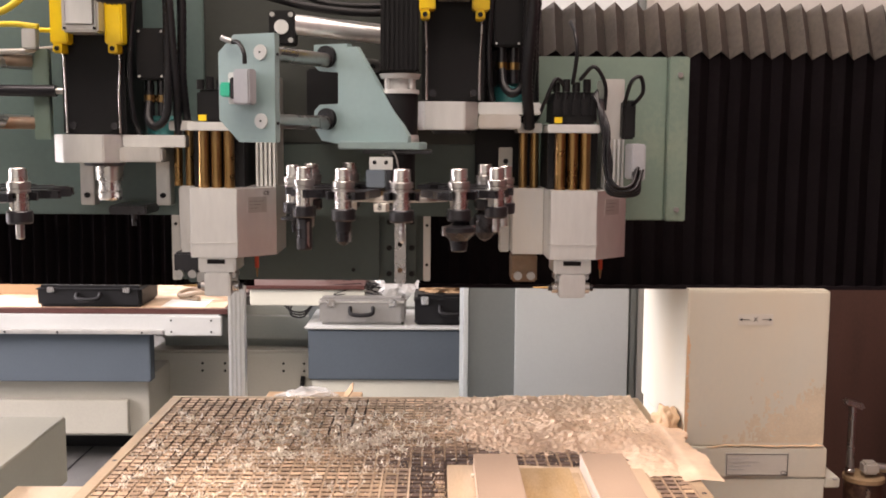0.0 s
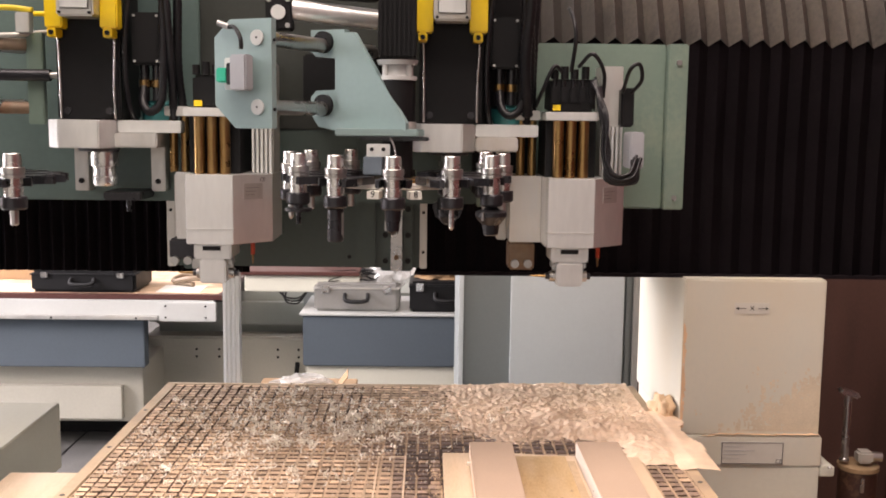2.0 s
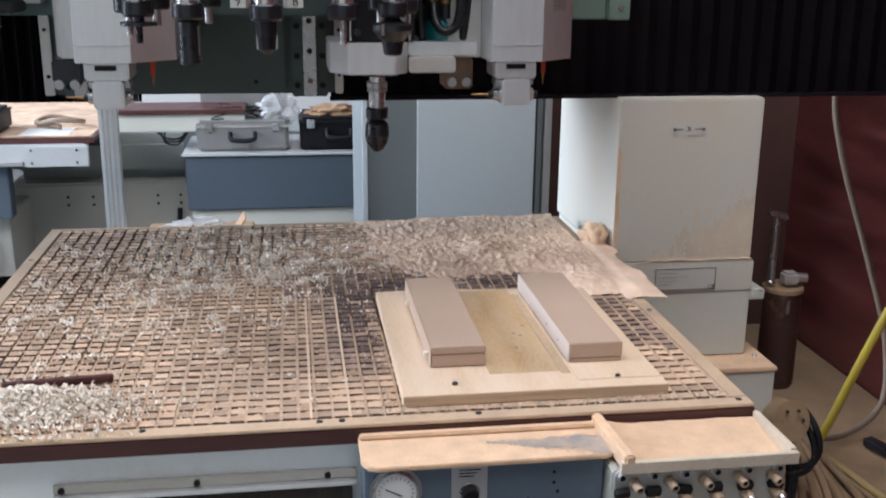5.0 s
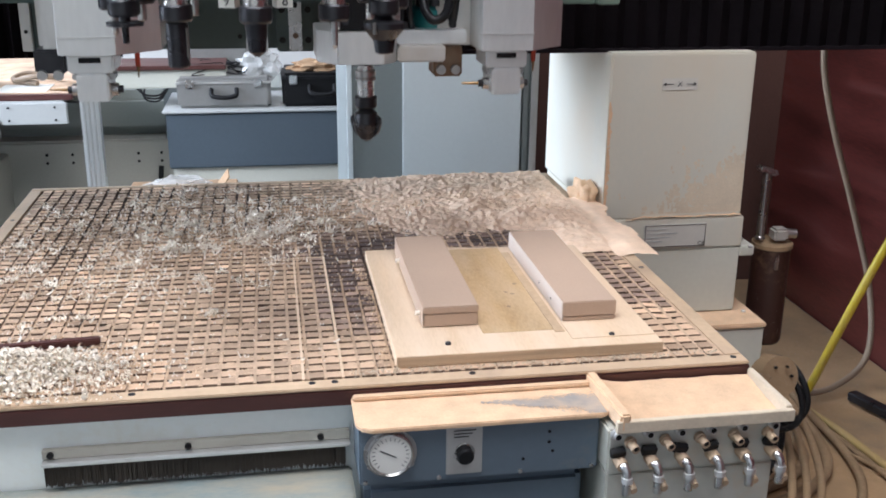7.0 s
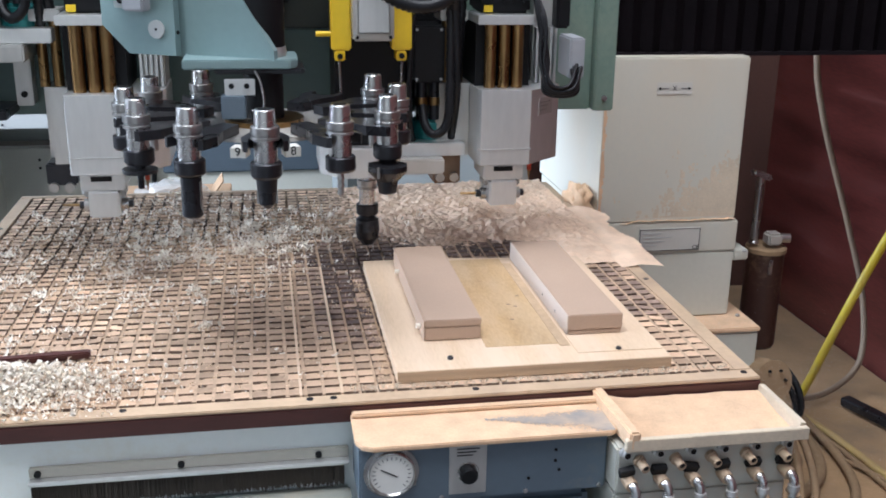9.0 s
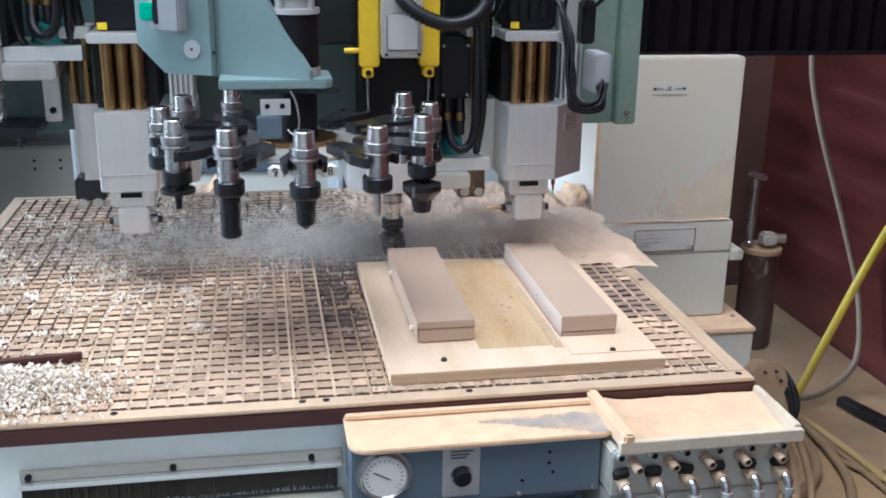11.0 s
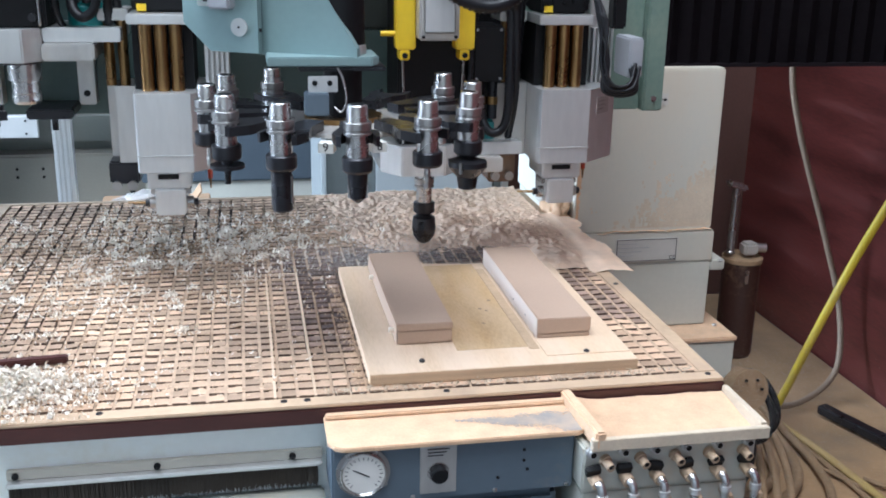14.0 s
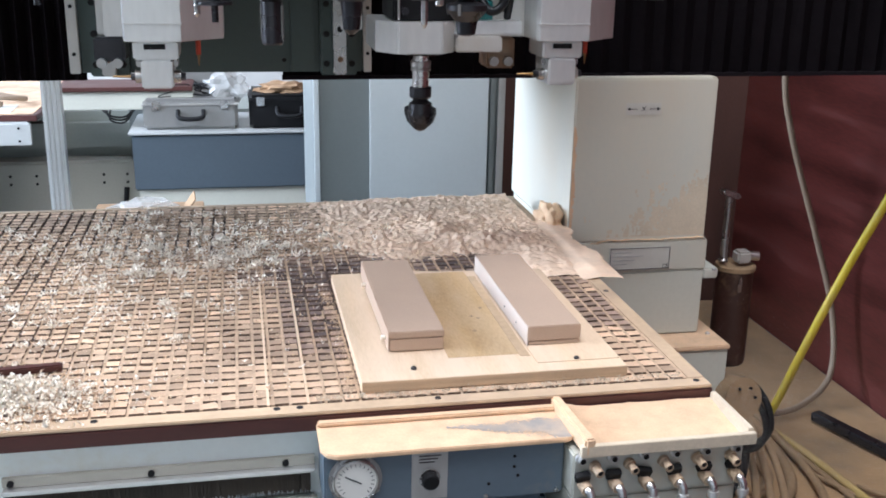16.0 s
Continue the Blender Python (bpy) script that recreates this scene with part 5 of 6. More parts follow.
# ---- behind the router ----
cabinet = thing("electrical_cabinet", "tall grey steel electrical cabinet with a pale door", "cabinet")
piece("cabinet_body", "cabinet_dark", cabinet, box, 0.147, 0.81, 3.96, 4.50, 0.0, 2.2, bevel=0.004)
piece("corner_strip", "cabinet", cabinet, box, 0.147, 0.165, 3.948, 3.9595, 0.02, 2.18, bevel=0.002)
door = piece("cabinet_door", "cabinet", cabinet, box, 0.336, 0.750, 3.940, 3.9595, 0.03, 2.17, bevel=0.003, label="pale grey cabinet door")
piece("door_frame", "cabinet_dark", cabinet, box, 0.757, 0.775, 3.944, 3.9595, 0.02, 2.18, bevel=0.002)
piece("door_frame", "alu_dull", cabinet, box, 0.785, 0.81, 3.944, 3.9595, 0.02, 2.18, bevel=0.002)

bench = thing("panel_machine", "second machine with a white apron and a red-edged table", "machine table")
piece("top", "phenolic", bench, box, -2.6, -0.95, 5.10, 6.3, 0.762, 0.787, bevel=0.003)
piece("top_grid", "grid", bench, box, -2.58, -0.97, 5.13, 6.28, 0.7873, 0.790)
piece("apron", "white", bench, box, -2.6, -0.985, 5.085, 5.14, 0.665, 0.7615, bevel=0.004)
piece("apron_end", "white", bench, box, -1.24, -0.972, 5.06, 5.0845, 0.666, 0.757, bevel=0.003)
piece("drip_rail", "alu_dull", bench, box, -2.6, -1.25, 5.06, 5.0845, 0.672, 0.690, bevel=0.002)
piece("skirt", "cloth", bench, box, -2.6, -1.33, 5.12, 5.20, 0.425, 0.664, bevel=0.004)
piece("leg_block", "oldcream", bench, box, -2.6, -1.366, 5.21, 5.9, 0.13, 0.424, bevel=0.004)
piece("front_panel", "oldcream", bench, box, -2.25, -1.461, 5.17, 5.2095, 0.150, 0.318, bevel=0.004)
# Black block put where only shadow shows beneath the machine.
piece("plinth", "black", bench, box, -2.5, -1.50, 5.45, 5.9, 0.0, 0.1295, bevel=0.004)
for x in (-1.21, -1.02):
    for z in (0.685, 0.740):
        piece("screw", "black", bench, rod, (x, 5.06, z), (x, 5.056, z), 0.005, 8)
for x in (-2.0, -1.75, -1.35):
    piece("screw", "black", bench, rod, (x, 5.06, 0.68), (x, 5.056, 0.68), 0.005, 8)

base = thing("low_machine_base", "long cream machine base behind the router", "machine base")
piece("base_body", "oldcream", base, box, -1.47, 0.9, 5.60, 6.4, 0.0, 0.478, bevel=0.012)
piece("base_ramp", "base_grey", base, box, -1.47, 0.2, 5.68, 6.3, 0.4785, 0.70, bevel=0.05)
piece("rail_body", "cream", base, box, -0.86, -0.30, 5.20, 5.40, 0.79, 0.872, bevel=0.004)
piece("rail_top", "phenolic", base, box, -0.88, -0.30, 5.18, 5.45, 0.8725, 0.892, bevel=0.003)
piece("rail_stand", "cabinet_dark", base, box, -0.62, -0.40, 5.58, 5.66, 0.4785, 0.7895, bevel=0.004)
for k in range(3):
    piece("pipe", "black", base, tube, [(-0.70 + 0.02 * k, 5.22, 0.795), (-0.66, 5.20, 0.765 - 0.010 * k), (-0.60, 5.20, 0.760 - 0.012 * k), (-0.555, 5.22, 0.795)], 0.0045)
for x in (-1.19, -1.07, -0.76, -0.65):
    for z in (0.37, 0.41):
        piece("screw", "black", base, rod, (x, 5.60, z), (x, 5.596, z), 0.007, 8)
side = thing("low_cabinet", "low cabinet covered with a blue-grey sheet", "cabinet")
piece("carcass", "cream", side, box, -0.55, 0.36, 5.12, 5.58, 0.0, 0.445, bevel=0.004)
piece("cover_sheet", "cloth", side, box, -0.565, 0.37, 5.095, 5.59, 0.446, 0.695, bevel=0.006)
piece("paper_sheet", "white", side, box, -0.58, 0.38, 5.08, 5.59, 0.6955, 0.708, bevel=0.004, label="crumpled white paper")
post = thing("profile_post", "slotted aluminium profile post", "post")
piece("profile", "alu", post, box, -0.758, -0.696, 4.17, 4.23, 0.0, 1.10, bevel=0.006)
for x in (-0.744, -0.727, -0.710):
    piece("groove", "alu_dull", post, box, x - 0.003, x + 0.003, 4.165, 4.1695, 0.01, 1.09)


def tool_case(name, x0, x1, y0, z0, h, mat, label, lid):
    c = thing(name, label, "tool case")
    piece("case_shell", mat, c, box, x0, x1, y0, y0 + 0.30, z0, z0 + h, bevel=0.014)
    piece("case_band", "alu_dull" if mat != "black" else "rubber", c, box, x0 - 0.004, x1 + 0.004, y0 - 0.006, y0 + 0.306, z0 + h * 0.80, z0 + h * 0.87, bevel=0.003)
    xm = (x0 + x1) / 2
    piece("handle", "rubber", c, tube, [(xm - 0.055, y0 - 0.004, z0 + h * 0.65), (xm - 0.05, y0 - 0.03, z0 + h * 0.45), (xm, y0 - 0.038, z0 + h * 0.40), (xm + 0.05, y0 - 0.03, z0 + h * 0.45), (xm + 0.055, y0 - 0.004, z0 + h * 0.65)], 0.010)
    for s in (-0.36, 0.36):
        piece("latch", "chrome", c, box, xm + s * (x1 - x0) - 0.018, xm + s * (x1 - x0) + 0.018, y0 - 0.012, y0 - 0.0065, z0 + h * 0.68, z0 + h * 0.96, bevel=0.003)
    if lid:
        piece("case_lid", mat, c, box, x0, x1, y0 + 0.30, y0 + 0.34, z0 + h * 0.9, z0 + h + 0.17, bevel=0.012)
    return c


tool_case("grey_tool_case", -0.515, -0.105, 5.13, 0.7085, 0.135, "greycase", "open grey tool case with wires and film inside", True)
tool_case("black_tool_case", -0.055, 0.30, 5.13, 0.7085, 0.150, "black", "black plastic tool case on the covered cabinet", False)
tool_case("black_flat_case", -1.865, -1.365, 5.12, 0.7903, 0.105, "black", "closed flat black tool case on the second machine", False)
bm = bmesh.new()
for k in range(26):
    c = Vector((random.uniform(-0.45, -0.20), random.uniform(5.18, 5.38), 0.845))
    tube(bm, [c + Vector((random.uniform(-0.09, 0.09), random.uniform(-0.05, 0.05), random.uniform(0, 0.05))) for _ in range(4)], 0.0025, 5, 5)
tagged(part("wire_bundle", bm, "rubber"), "tangle of dark wires in the open case", "wires", kind="stuff")


def crumple(bm, c, rx, ry, rz, seed, n=3):
    bmesh.ops.create_icosphere(bm, subdivisions=n, radius=1.0)
    for v in bm.verts:
        k = 1 + 0.45 * noise.noise(v.co * 2.1 + Vector((seed, 0, 0))) + 0.25 * noise.noise(v.co * 5.5 + Vector((0, seed, 0)))
        v.co = Vector(c) + Vector((v.co.x * rx * k, v.co.y * ry * k, v.co.z * rz * k))


tagged(piece("plastic_film", "bag", None, crumple, (-0.15, 5.25, 0.88), 0.085, 0.06, 0.075, 4.0), "crumpled clear plastic film spilling from the case", "plastic film")
tagged(piece("brown_paper", "cardboard", None, crumple, (0.10, 5.24, 0.872), 0.11, 0.06, 0.035, 9.0), "crumpled brown paper on the black case", "paper")
tagged(piece("packing_film", "bag", None, crumple, (-0.42, 3.97, 0.655), 0.105, 0.06, 0.036, 12.0), "crumpled clear packing film behind the table", "plastic film")
box_ = thing("cardboard_box", "open cardboard box standing behind the table", "cardboard box")
piece("carton_body", "cardboard", box_, box, -0.60, -0.235, 3.88, 4.15, 0.0, 0.632, bevel=0.003)
piece("box_flap", "cardboard", box_, box, -0.002, 0.002, -0.06, 0.06, 0.0, 0.090, m=pose(-0.31, 3.95, 0.630, 0, 36, 4))
tagged(piece("white_paper", "paper", None, box, -1.28, -1.07, 5.15, 5.36, 0.7903, 0.792), "sheet of white paper on the second machine", "paper")
tagged(piece("cable_coil", "hose_grey", None, tube, [(-1.24, 5.36, 0.808), (-1.15, 5.30, 0.835), (-1.05, 5.34, 0.825), (-1.07, 5.44, 0.81), (-1.20, 5.46, 0.828), (-1.25, 5.38, 0.812), (-1.13, 5.30, 0.806)], 0.012), "coil of pale cable on the second machine", "cable")

open_box = thing("brown_carton", "plain brown carton standing on the second machine", "carton")
piece("carton_body", "cardboard", open_box, box, -2.35, -1.92, 5.50, 5.80, 0.7903, 0.93, bevel=0.003)
tagged(piece("black_bar", "rubber", None, rod, (-0.672, 5.56, 0.16), (-0.655, 5.59, 0.345), 0.012, 10), "short black bar leaning on the machine base", "bar")

cover = thing("side_cover", "grey-green steel cover box beside the table", "machine cover")
bm = bmesh.new()
prism(bm, [(2.45, 0.62), (2.45, 0.775), (2.49, 0.805), (3.15, 0.812), (3.15, 0.62)], -1.70, -1.02, m=Matrix(((0, 0, 1, 0), (1, 0, 0, 0), (0, 1, 0, 0), (0, 0, 0, 1))), bevel=0.003)
part("cover_shell", bm, "covercream", cover)
piece("cover_leg", "cabinet_dark", cover, box, -1.66, -1.05, 2.5, 3.1, 0.0, 0.6195, bevel=0.004)
piece("slotted_plate", "base_grey", cover, box, -1.70, -1.02, 2.0, 2.44, 0.60, 0.70, bevel=0.004)

# ---- hoses and dust on the floor at the wall ----
bm = bmesh.new()
heap(bm, 0.75, 2.02, 1.2, 4.52, 0.0015, lambda x, y: 0.004 + 0.010 * max(0, noise.noise((x * 2, y * 2, 4))), 50, 90, 2.0, 0.5)
tagged(part("floor_sawdust", bm, "dustfloor"), "layer of sawdust spread on the floor", "sawdust", kind="stuff")


def hose(name, pts, r, mat, label, group=""):
    return tagged(piece(name, mat, None, tube, pts, r, 10, 8), label, "hose", group)


hose("yellow_hose", [(1.58, 3.33, 0.02), (1.595, 3.29, 0.12), (1.63, 3.22, 0.35), (1.72, 3.20, 0.60), (1.82, 3.15, 0.90), (1.95, 3.10, 1.35)], 0.0135, "yellowhose", "thick yellow hose rising beside the wall")
hose("tan_hose", [(1.66, 3.58, 1.70), (1.66, 3.60, 1.20), (1.71, 3.60, 0.95), (1.86, 3.60, 0.56), (1.93, 3.56, 0.30), (1.90, 3.48, 0.10), (1.74, 3.40, 0.03), (1.56, 3.34, 0.045), (1.40, 3.25, 0.10)], 0.0105, "hose_grey", "tan hose hanging in a loop by the red wall")
hose("yellow_floor_hose", [(1.55, 3.32, 0.03), (1.60, 3.12, 0.025), (1.628, 2.85, 0.025), (1.65, 2.55, 0.025), (1.75, 2.20, 0.025)], 0.013, "yellowdusty", "dusty yellow hose lying on the floor")
for pts, r in (([(1.06, 3.12, 0.46), (1.22, 3.20, 0.36), (1.40, 3.26, 0.17), (1.50, 3.18, 0.05), (1.49, 3.02, 0.03), (1.42, 2.88, 0.03), (1.28, 2.78, 0.03), (1.05, 2.70, 0.03)], 0.017),
               ([(1.06, 3.08, 0.43), (1.20, 3.14, 0.32), (1.36, 3.16, 0.13), (1.42, 3.06, 0.04), (1.39, 2.95, 0.03), (1.28, 2.86, 0.03), (1.10, 2.80, 0.03)], 0.016),
               ([(1.07, 3.18, 0.44), (1.26, 3.28, 0.33), (1.46, 3.32, 0.14), (1.55, 3.20, 0.04), (1.55, 3.00, 0.025), (1.49, 2.80, 0.025), (1.34, 2.62, 0.025), (1.15, 2.5, 0.025)], 0.014),
               ([(1.52, 3.30, 0.04), (1.575, 3.12, 0.02), (1.595, 2.95, 0.018), (1.605, 2.75, 0.018), (1.62, 2.4, 0.018)], 0.009)):
    hose("floor_hose", pts, r, "hose_dusty", "dusty hose running down to the floor", "floor hoses")
hose("black_cable", [(1.147, 2.8, 0.452), (1.178, 2.74, 0.461), (1.198, 2.69, 0.428), (1.207, 2.67, 0.373), (1.189, 2.67, 0.332), (1.162, 2.7, 0.305)], 0.009, "rubber", "black cable looping beside the dust port")
hose("black_cable", [(1.129, 2.788, 0.44), (1.16, 2.728, 0.449), (1.18, 2.678, 0.416), (1.189, 2.658, 0.361), (1.171, 2.658, 0.32), (1.144, 2.688, 0.293)], 0.008, "rubber", "black cable looping beside the dust port")
hose("black_hose", [(1.00, 3.0, 0.50), (1.14, 2.88, 0.44), (1.20, 2.80, 0.30), (1.16, 2.72, 0.18), (1.06, 2.72, 0.10)], 0.016, "rubber", "black hose curling down beside the base")
hose("white_hose", [(1.15, 3.45, 0.36), (1.30, 3.50, 0.28), (1.42, 3.42, 0.14), (1.45, 3.25, 0.03)], 0.008, "hose_grey", "thin pale hose beside the base")
for k in range(3):
    hose("floor_cable", [(1.55 + 0.1 * k, 3.0 - 0.1 * k, 0.022), (1.70 + 0.1 * k, 2.7, 0.02), (1.9, 2.4 - 0.05 * k, 0.02)], 0.007, "hose_dusty", "dusty cable on the floor", "floor cables")
tagged(piece("steel_bar", "blackmetal", None, box, -0.02, 0.02, -0.30, 0.30, 0, 0.03, bevel=0.004, m=pose(1.86, 3.05, 0.016, 0, 0, 18)), "dark steel bar lying on the floor", "steel bar")
reel = thing("dust_port", "dusty round port at the foot of the machine", "hose port")
piece("port_ring", "hose_dusty", reel, rod, (1.105, 2.73, 0.440), (1.115, 2.655, 0.462), 0.052, 28)
for a in range(6):
    piece("port_hole", "black", reel, rod, (1.1152 + 0.030 * math.cos(a * 1.047), 2.6560, 0.4615 + 0.030 * math.sin(a * 1.047)), (1.1154 + 0.030 * math.cos(a * 1.047), 2.6515, 0.4630 + 0.030 * math.sin(a * 1.047)), 0.004, 8)
piece("port_arm", "hose_dusty", reel, rod, (1.00, 2.80, 0.43), (1.10, 2.74, 0.44), 0.030, 12)
for k in range(3):
    hose("dusty_hose", [(1.06, 3.05, 0.44 - 0.03 * k), (1.18 + 0.02 * k, 2.92, 0.40 - 0.04 * k), (1.22 + 0.03 * k, 2.78, 0.24), (1.17 + 0.04 * k, 2.62, 0.10), (1.05, 2.55, 0.05)], 0.011, "hose_dusty", "dusty brown hose in the tangle beside the base", "tangled hoses")
bag = tagged(piece("dust_bag", "dust", None, crumple, (0.648, 2.87, 0.878), 0.030, 0.06, 0.044, 21.0, 4), "tan paper bag wedged between table and column", "bag")
bag.data.polygons.foreach_set("use_smooth", [True] * len(bag.data.polygons))

# ---- blocks of the vacuum table ----
PITCH, SIZE, DEEP = 0.0262, 0.0218, 0.0190
bm = bmesh.new()
prism(bm, [(-SIZE / 2, -DEEP / 2), (SIZE / 2, -DEEP / 2), (SIZE / 2, DEEP / 2), (-SIZE / 2, DEEP / 2)], 0.0, 0.0048)
tile_mesh = bpy.data.meshes.new("table_block")
bm.to_mesh(tile_mesh)
bm.free()
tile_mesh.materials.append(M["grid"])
tile_mesh.materials.append(M["grid_side_shade"])
# Sides take a darker colour that paints the shade in the grooves.
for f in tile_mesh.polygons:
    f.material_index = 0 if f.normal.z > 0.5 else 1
gx0, gx1, gy0, gy1 = TX0 + RIM + 0.003, TX1 - RIM - 0.003, TY0 + RIM + 0.003, TY1 - 0.025
verts, faces, bare = [], [], []
nx, ny = round((gx1 - gx0) / PITCH), round((gy1 - gy0) / PITCH)
STEP_X, STEP_Y = (gx1 - gx0) / nx, (gy1 - gy0) / ny
made = 0
for j in range(ny):
    for i in range(nx):
        x, y = gx0 + STEP_X * (i + 0.5), gy0 + STEP_Y * (j + 0.5)
        if j < 6 and made < 300:
            ob = new("table_block", tile_mesh)
            ob.parent = table
            ob.location = (x, y + random.gauss(0, 0.0006), 0.8753)
            ob.rotation_euler = (0, 0, random.gauss(0, 0.035))
            made += 1
            continue
        h, d, k = SIZE / 2 - 0.0012 * random.random(), DEEP / 2 - 0.0016 * random.random() ** 2, len(verts)
        y += random.gauss(0, 0.0005)
        s = random.gauss(0, 0.0006)
        top = 0.8801 + 0.0004 * random.random()
        x += random.gauss(0, 0.0004)
        s = s * (1.0 if random.random() < 0.8 else 3.0)
        verts += [(x + a * h, y + b * d + a * s, z) for z in (0.8753, top) for a, b in ((-1, -1), (1, -1), (1, 1), (-1, 1))]
        worn = 1.1 * math.exp(-(((x - 0.20) / 0.28) ** 2 + ((y - 2.56) / 0.085) ** 2)) + 0.9 * math.exp(-(((x - 0.035) / 0.075) ** 2 + ((y - 2.34) / 0.24) ** 2)) + 0.45 * math.exp(-(((x - 0.54) / 0.09) ** 2 + ((y - 2.30) / 0.25) ** 2))
        worn *= 1 + 0.5 * noise.noise((x * 14, y * 14, 3)) + 0.6 * (random.random() - 0.5)
        # Swept tops get darker blocks; all four sides get the shade colour.
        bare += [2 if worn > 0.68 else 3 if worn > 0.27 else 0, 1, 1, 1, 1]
        faces += [(k + a, k + b, k + c, k + d) for a, b, c, d in ((4, 5, 6, 7), (0, 1, 5, 4), (1, 2, 6, 5), (2, 3, 7, 6), (3, 0, 4, 7))]
mesh = bpy.data.meshes.new("table_blocks")
mesh.from_pydata(verts, [], faces)
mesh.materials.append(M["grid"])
mesh.materials.append(M["grid_side_shade"])
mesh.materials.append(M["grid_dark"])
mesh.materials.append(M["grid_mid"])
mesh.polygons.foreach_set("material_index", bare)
far_blocks = tagged(new("block_field", mesh), kind="stuff")
far_blocks.parent = table


# Dust packed into the grooves that run towards the back, with gaps.
bm = bmesh.new()
for i in range(nx + 1):
    x = gx0 + STEP_X * i
    y = 2.50 if min(abs(x + 0.072), abs(x + 0.012)) < 0.004 else gy0
    while y < gy1 - 0.03:
        e = min(y + 0.02, gy1)
        fill = 1.0 - 0.75 * math.exp(-(((x - 0.15) / 0.25) ** 2 + ((y - 2.54) / 0.11) ** 2)) - 0.5 * math.exp(-(((x - 0.035) / 0.07) ** 2 + ((y - 2.30) / 0.25) ** 2)) - 0.75 * max(0.0, min(1.0, (-0.30 - x) / 0.3)) - 0.9 * max(0.0, min(1.0, (y - 2.55) / 0.25)) * max(0.0, min(1.0, (0.05 - x) / 0.2)) + 0.8 * noise.noise((x * 9, y * 6, 5)) + 0.25 * (random.random() - 0.5)
        w = 0.0010 + 0.0013 * max(0.0, min(1.0, fill)) + 0.0011 * random.random() ** 2
        top = 0.8756 + 0.0042 * max(0.0, min(1.0, fill)) + 0.0004 * random.random()
        s = random.gauss(0, 0.0003)
        if fill > 0.12:
            vs = [bm.verts.new(q) for q in ((x - w - 0.0004, y, 0.8754), (x - w + s, y, top), (x + w + s, y, top), (x + w + 0.0004, y, 0.8754), (x - w - 0.0004, e, 0.8754), (x - w, e, top), (x + w, e, top), (x + w + 0.0004, e, 0.8754))]
            for q in ((0, 1, 5, 4), (1, 2, 6, 5), (2, 3, 7, 6), (0, 3, 2, 1), (4, 5, 6, 7)):
                bm.faces.new([vs[k] for k in q])
        y = e
for j in range(1, ny):
    for i in range(nx):
        x, y = gx0 + STEP_X * (i + 0.5), gy0 + STEP_Y * j
        swept = math.exp(-(((x - 0.17) / 0.32) ** 2 + ((y - 2.50) / 0.16) ** 2)) + 0.5 * math.exp(-(((x - 0.55) / 0.10) ** 2 + ((y - 2.2) / 0.3) ** 2))
        lot = random.random() + 0.5 * noise.noise((x * 8, y * 8, 11)) - 0.6 * swept + 0.5 * max(0.0, min(1.0, (y - 2.45) / 0.35))
        if lot < 0.35:
            continue
        a = x + random.uniform(-0.010, 0.002)
        b, h = min(x + 0.0125, a + random.uniform(0.004, 0.016)), 0.8756 + 0.0046 * min(1.0, lot)
        q = [(a, y - 0.0036), (b, y - 0.0036 + random.gauss(0, 0.0006)), (b, y + 0.0036), (a, y + 0.0036)]
        low = [bm.verts.new((u, v, 0.8754)) for u, v in q]
        top = [bm.verts.new((u, v + random.gauss(0, 0.0004), h - 0.001 * random.random())) for u, v in q]
        bm.faces.new(top)
        for k in range(4):
            bm.faces.new((low[k], low[(k + 1) % 4], top[(k + 1) % 4], top[k]))
tagged(part("groove_dust", bm, "groove_dust", table, "tan dust packed in the grooves"), kind="stuff")


# ---- dust thrown up by the cutter ----
def puff(count, sx, sy, sz, flake):
    """A rigid cloud of tiny dust flakes round its origin."""
    ob_verts, ob_faces = [], []
    for _ in range(count):
        c = Vector((random.gauss(0, sx), random.gauss(0, sy), abs(random.gauss(0, sz))))
        s = flake * random.uniform(0.5, 1.3)
        k = len(ob_verts)
        for _ in range(3):
            d = Vector((random.gauss(0, 1), random.gauss(0, 1), random.gauss(0, 1)))
            ob_verts.append(c + s * d.normalized())
        ob_faces.append((k, k + 1, k + 2))
    me = bpy.data.meshes.new("dust_puff")
    me.from_pydata(ob_verts, [], ob_faces)
    me.materials.append(M["haze"])
    return tagged(new("dust_puff", me), "thin cloud of airborne wood dust round the cutter", "dust cloud", kind="stuff")


# Seconds up, seconds down, and the place where each puff hangs at its height.
PUFFS = [(puff(60000, 0.11, 0.05, 0.030, 0.00095), 8.75, 13.9, (0.06, 2.52, 0.885), 0.036),
         (puff(130000, 0.16, 0.07, 0.035, 0.00095), 9.6, 13.2, (0.14, 2.50, 0.89), 0.03),
         (puff(130000, 0.20, 0.08, 0.040, 0.00095), 10.0, 13.4, (-0.18, 2.55, 0.89), 0.02),
         (puff(110000, 0.16, 0.08, 0.050, 0.00095), 10.4, 13.2, (0.40, 2.56, 0.90), 0.02),
         (puff(80000, 0.18, 0.12, 0.130, 0.00055), 10.8, 13.4, (0.80, 2.50, 0.80), 0.02),
         (puff(80000, 0.22, 0.05, 0.085, 0.00058), 10.9, 13.0, (0.38, 1.70, 0.72), 0.03)]


# ---- movement ----
def ease(t, t0, t1):
    k = max(0.0, min(1.0, (t - t0) / (t1 - t0)))
    return k * k * (3 - 2 * k)


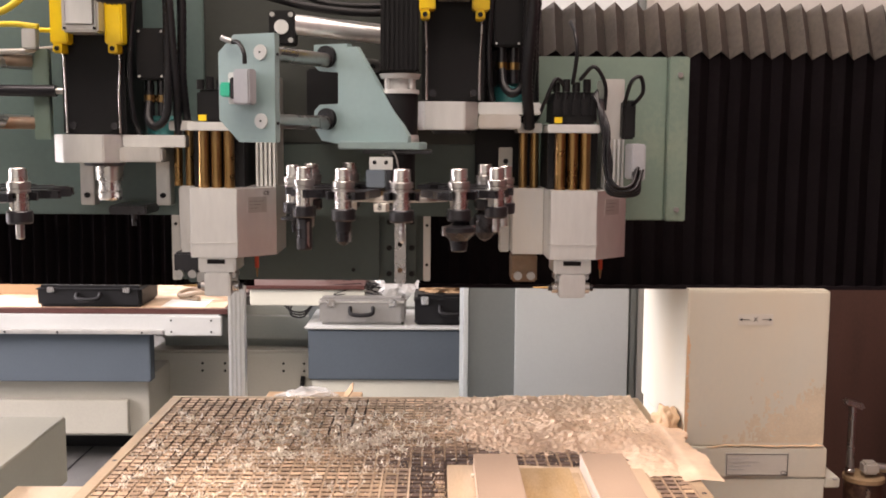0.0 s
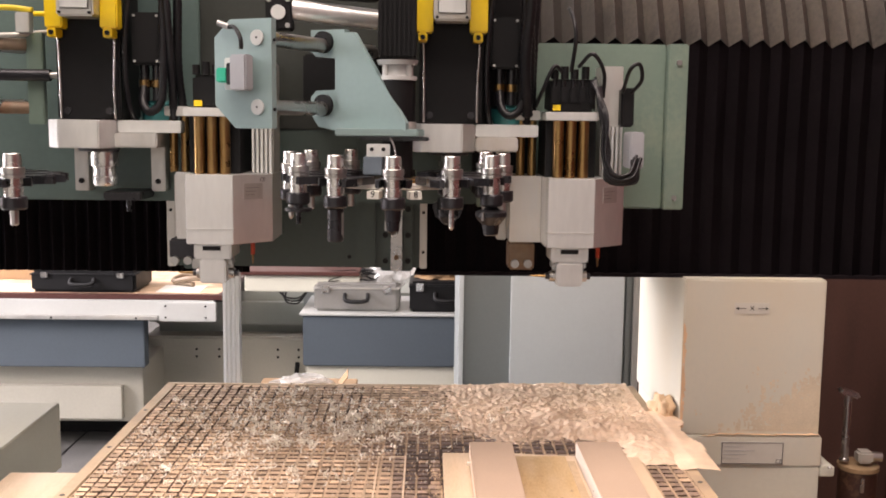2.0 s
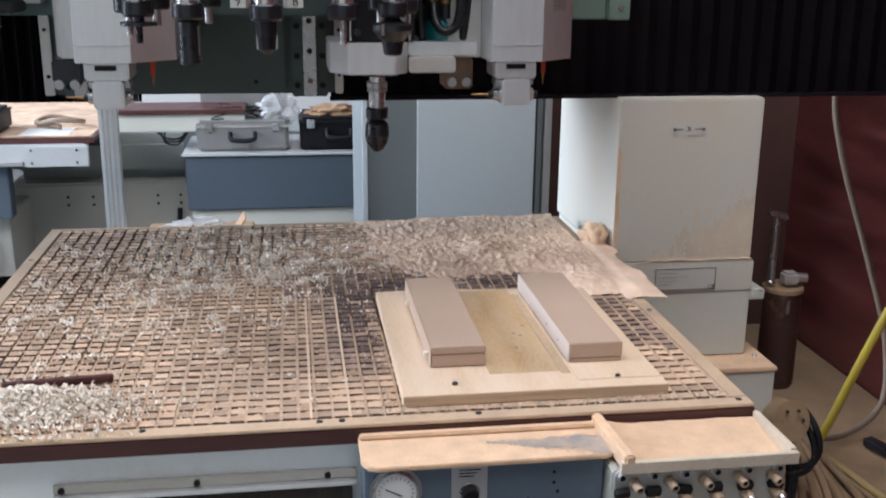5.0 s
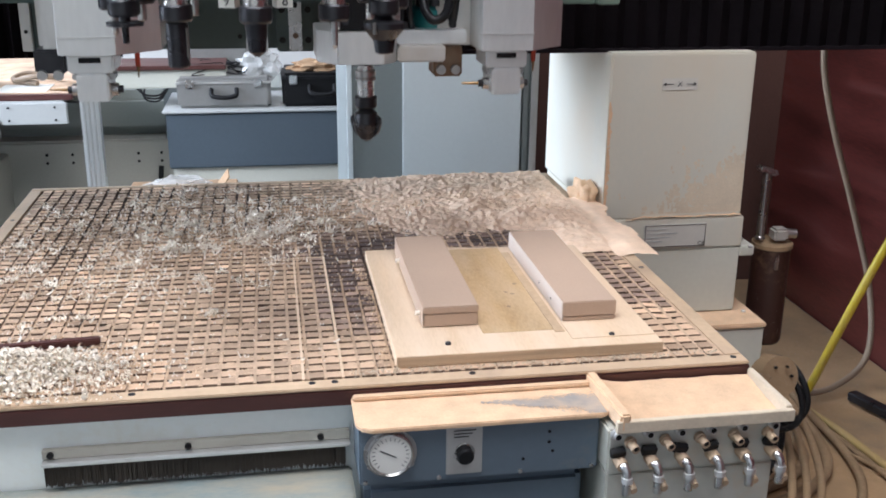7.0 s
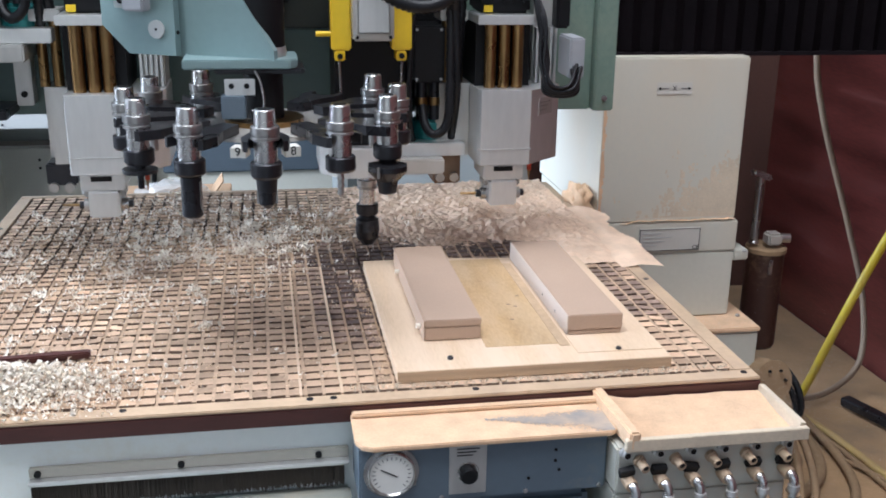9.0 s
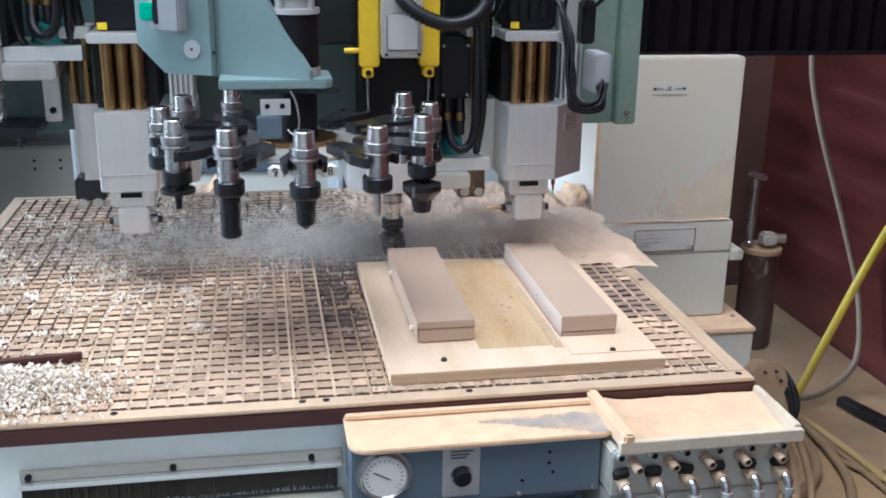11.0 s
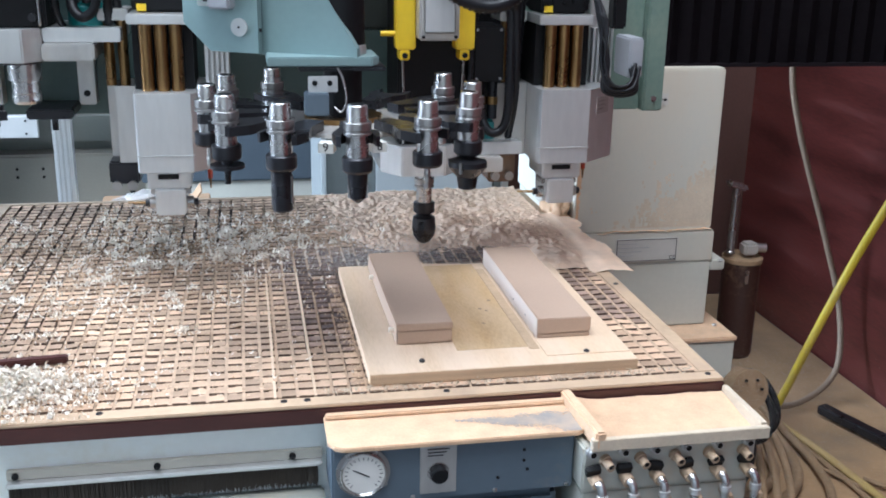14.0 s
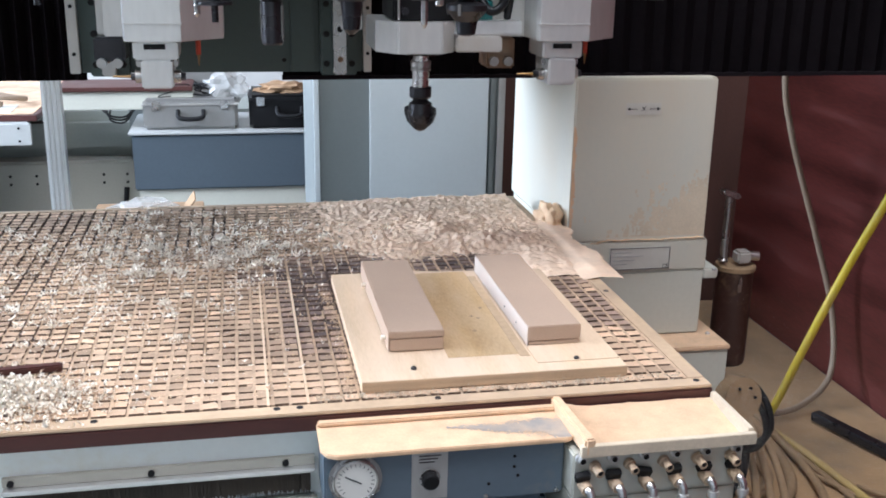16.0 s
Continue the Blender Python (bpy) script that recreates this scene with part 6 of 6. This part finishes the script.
HEAD_WAY = [(0, 0, 0), (6.3, 0, 0), (6.8, 0, -0.035), (7.3, 0, -0.105), (7.5, 0, -0.134), (8.0, 0, -0.211), (8.5, 0, -0.244), (9.0, 0.008, -0.270), (9.5, 0.020, -0.290), (10.2, 0.042, -0.299),
            (11.5, 0.088, -0.299), (12.0, 0.106, -0.299), (12.5, 0.126, -0.299), (13.0, 0.144, -0.299), (13.5, 0.159, -0.293), (14.0, 0.167, -0.248), (14.5, 0.170, -0.221), (15.0, 0.170, -0.146), (15.5, 0.170, -0.073), (15.9, 0.170, -0.008), (16.0, 0.170, 0.0)]


def head_at(t):
    ts, xs, zs = zip(*HEAD_WAY)
    return Vector((float(np.interp(t, ts, xs)), 0, float(np.interp(t, ts, zs))))


def slide_at(t):
    return SLIDE * ease(t, 2.55, 3.15)


def plunge_at(t):
    return Vector((0, 0, 0.072 * (1 - ease(t, 0.45, 0.92)) - 0.215 * ease(t, 3.5, 4.2)))


def turn_at(t):
    k = max(0.0, 1 - t / 0.38)
    return -27.0 * k * k if t < 0.38 else 0.0


def table_at(t):
    return Vector((0, -0.053 * (ease(t, 8.45, 8.9) - ease(t, 13.5, 14.3)), 0))


def motions():
    steps = [0, 0.05, 0.1, 0.15, 0.2, 0.25, 0.3, 0.35, 0.4] + [0.5 + 0.1 * k for k in range(156)]
    slow = [0, 0.5, 0.9, 1.0, 2.0, 3.0, 4.0, 5.0] + [6.0 + 0.1 * k for k in range(101)]
    walk(carriage, [(t, pose(head_at(t).x, 0, 0)) for t in slow])
    walk(head, [(t, pose(*head_at(t))) for t in slow])
    walk(router, [(t, pose(*plunge_at(t))) for t in steps])
    start = changer.location.copy()
    walk(changer, [(t, pose(*(start + head_at(t) + slide_at(t)))) for t in steps])
    walk(disc, [(t, pose(0, 0, 0, 0, 0, turn_at(t))) for t in steps])
    there = parked.location.copy() + SLIDE
    walk(parked, [(t, pose(*(there + head_at(t)))) for t in slow])

    def pocket(t, deg):
        a = radians(deg + turn_at(t))
        return HUB + Vector((RADIUS * math.sin(a), -RADIUS * math.cos(a), TOP))

    for deg, ob in holders.items():
        walk(ob, [(t, pose(*(pocket(t, deg) + slide_at(t) + head_at(t)), 0, 0, deg + turn_at(t))) for t in steps])
    seat = HUB + Vector((-0.717 + RADIUS * math.sin(radians(60)), -RADIUS * math.cos(radians(60)), TOP)) + SLIDE
    walk(parked_tool, [(t, pose(*(seat + head_at(t)))) for t in slow])
    walk(working_tool, [(t, pose(*((pocket(t, 150) if t < 0.93 else pocket(1, 150) + plunge_at(t)) + head_at(t)))) for t in steps])
    spin = [0.1 * k for k in range(161)]
    walk(working_cutter, [(t, pose(0, 0, 0, 0, 0, 76.0 * 10 * max(0.0, t - 4.2))) for t in spin])
    for ob, t_up, t_down, (x, y, z), drift in PUFFS:
        rows = []
        for t in [0, 4, 8] + [8.5 + 0.1 * k for k in range(76)]:
            lift = ease(t, t_up, t_up + 0.5) - ease(t, t_down, t_down + 0.6)
            rows.append((t, pose(x + drift * (t - 11), y, z - 0.42 * (1 - lift))))
        walk(ob, rows)
    for ob in RIDERS:
        m = ob.matrix_basis.copy()
        walk(ob, [(t, Matrix.Translation(table_at(t)) @ m) for t in (0, 4, 8.4, 8.5, 8.6, 8.7, 8.8, 8.9, 9.0, 11, 13.4, 13.5, 13.6, 13.7, 13.8, 13.9, 14.0, 14.1, 14.2, 14.3, 14.5, 16)])


motions()
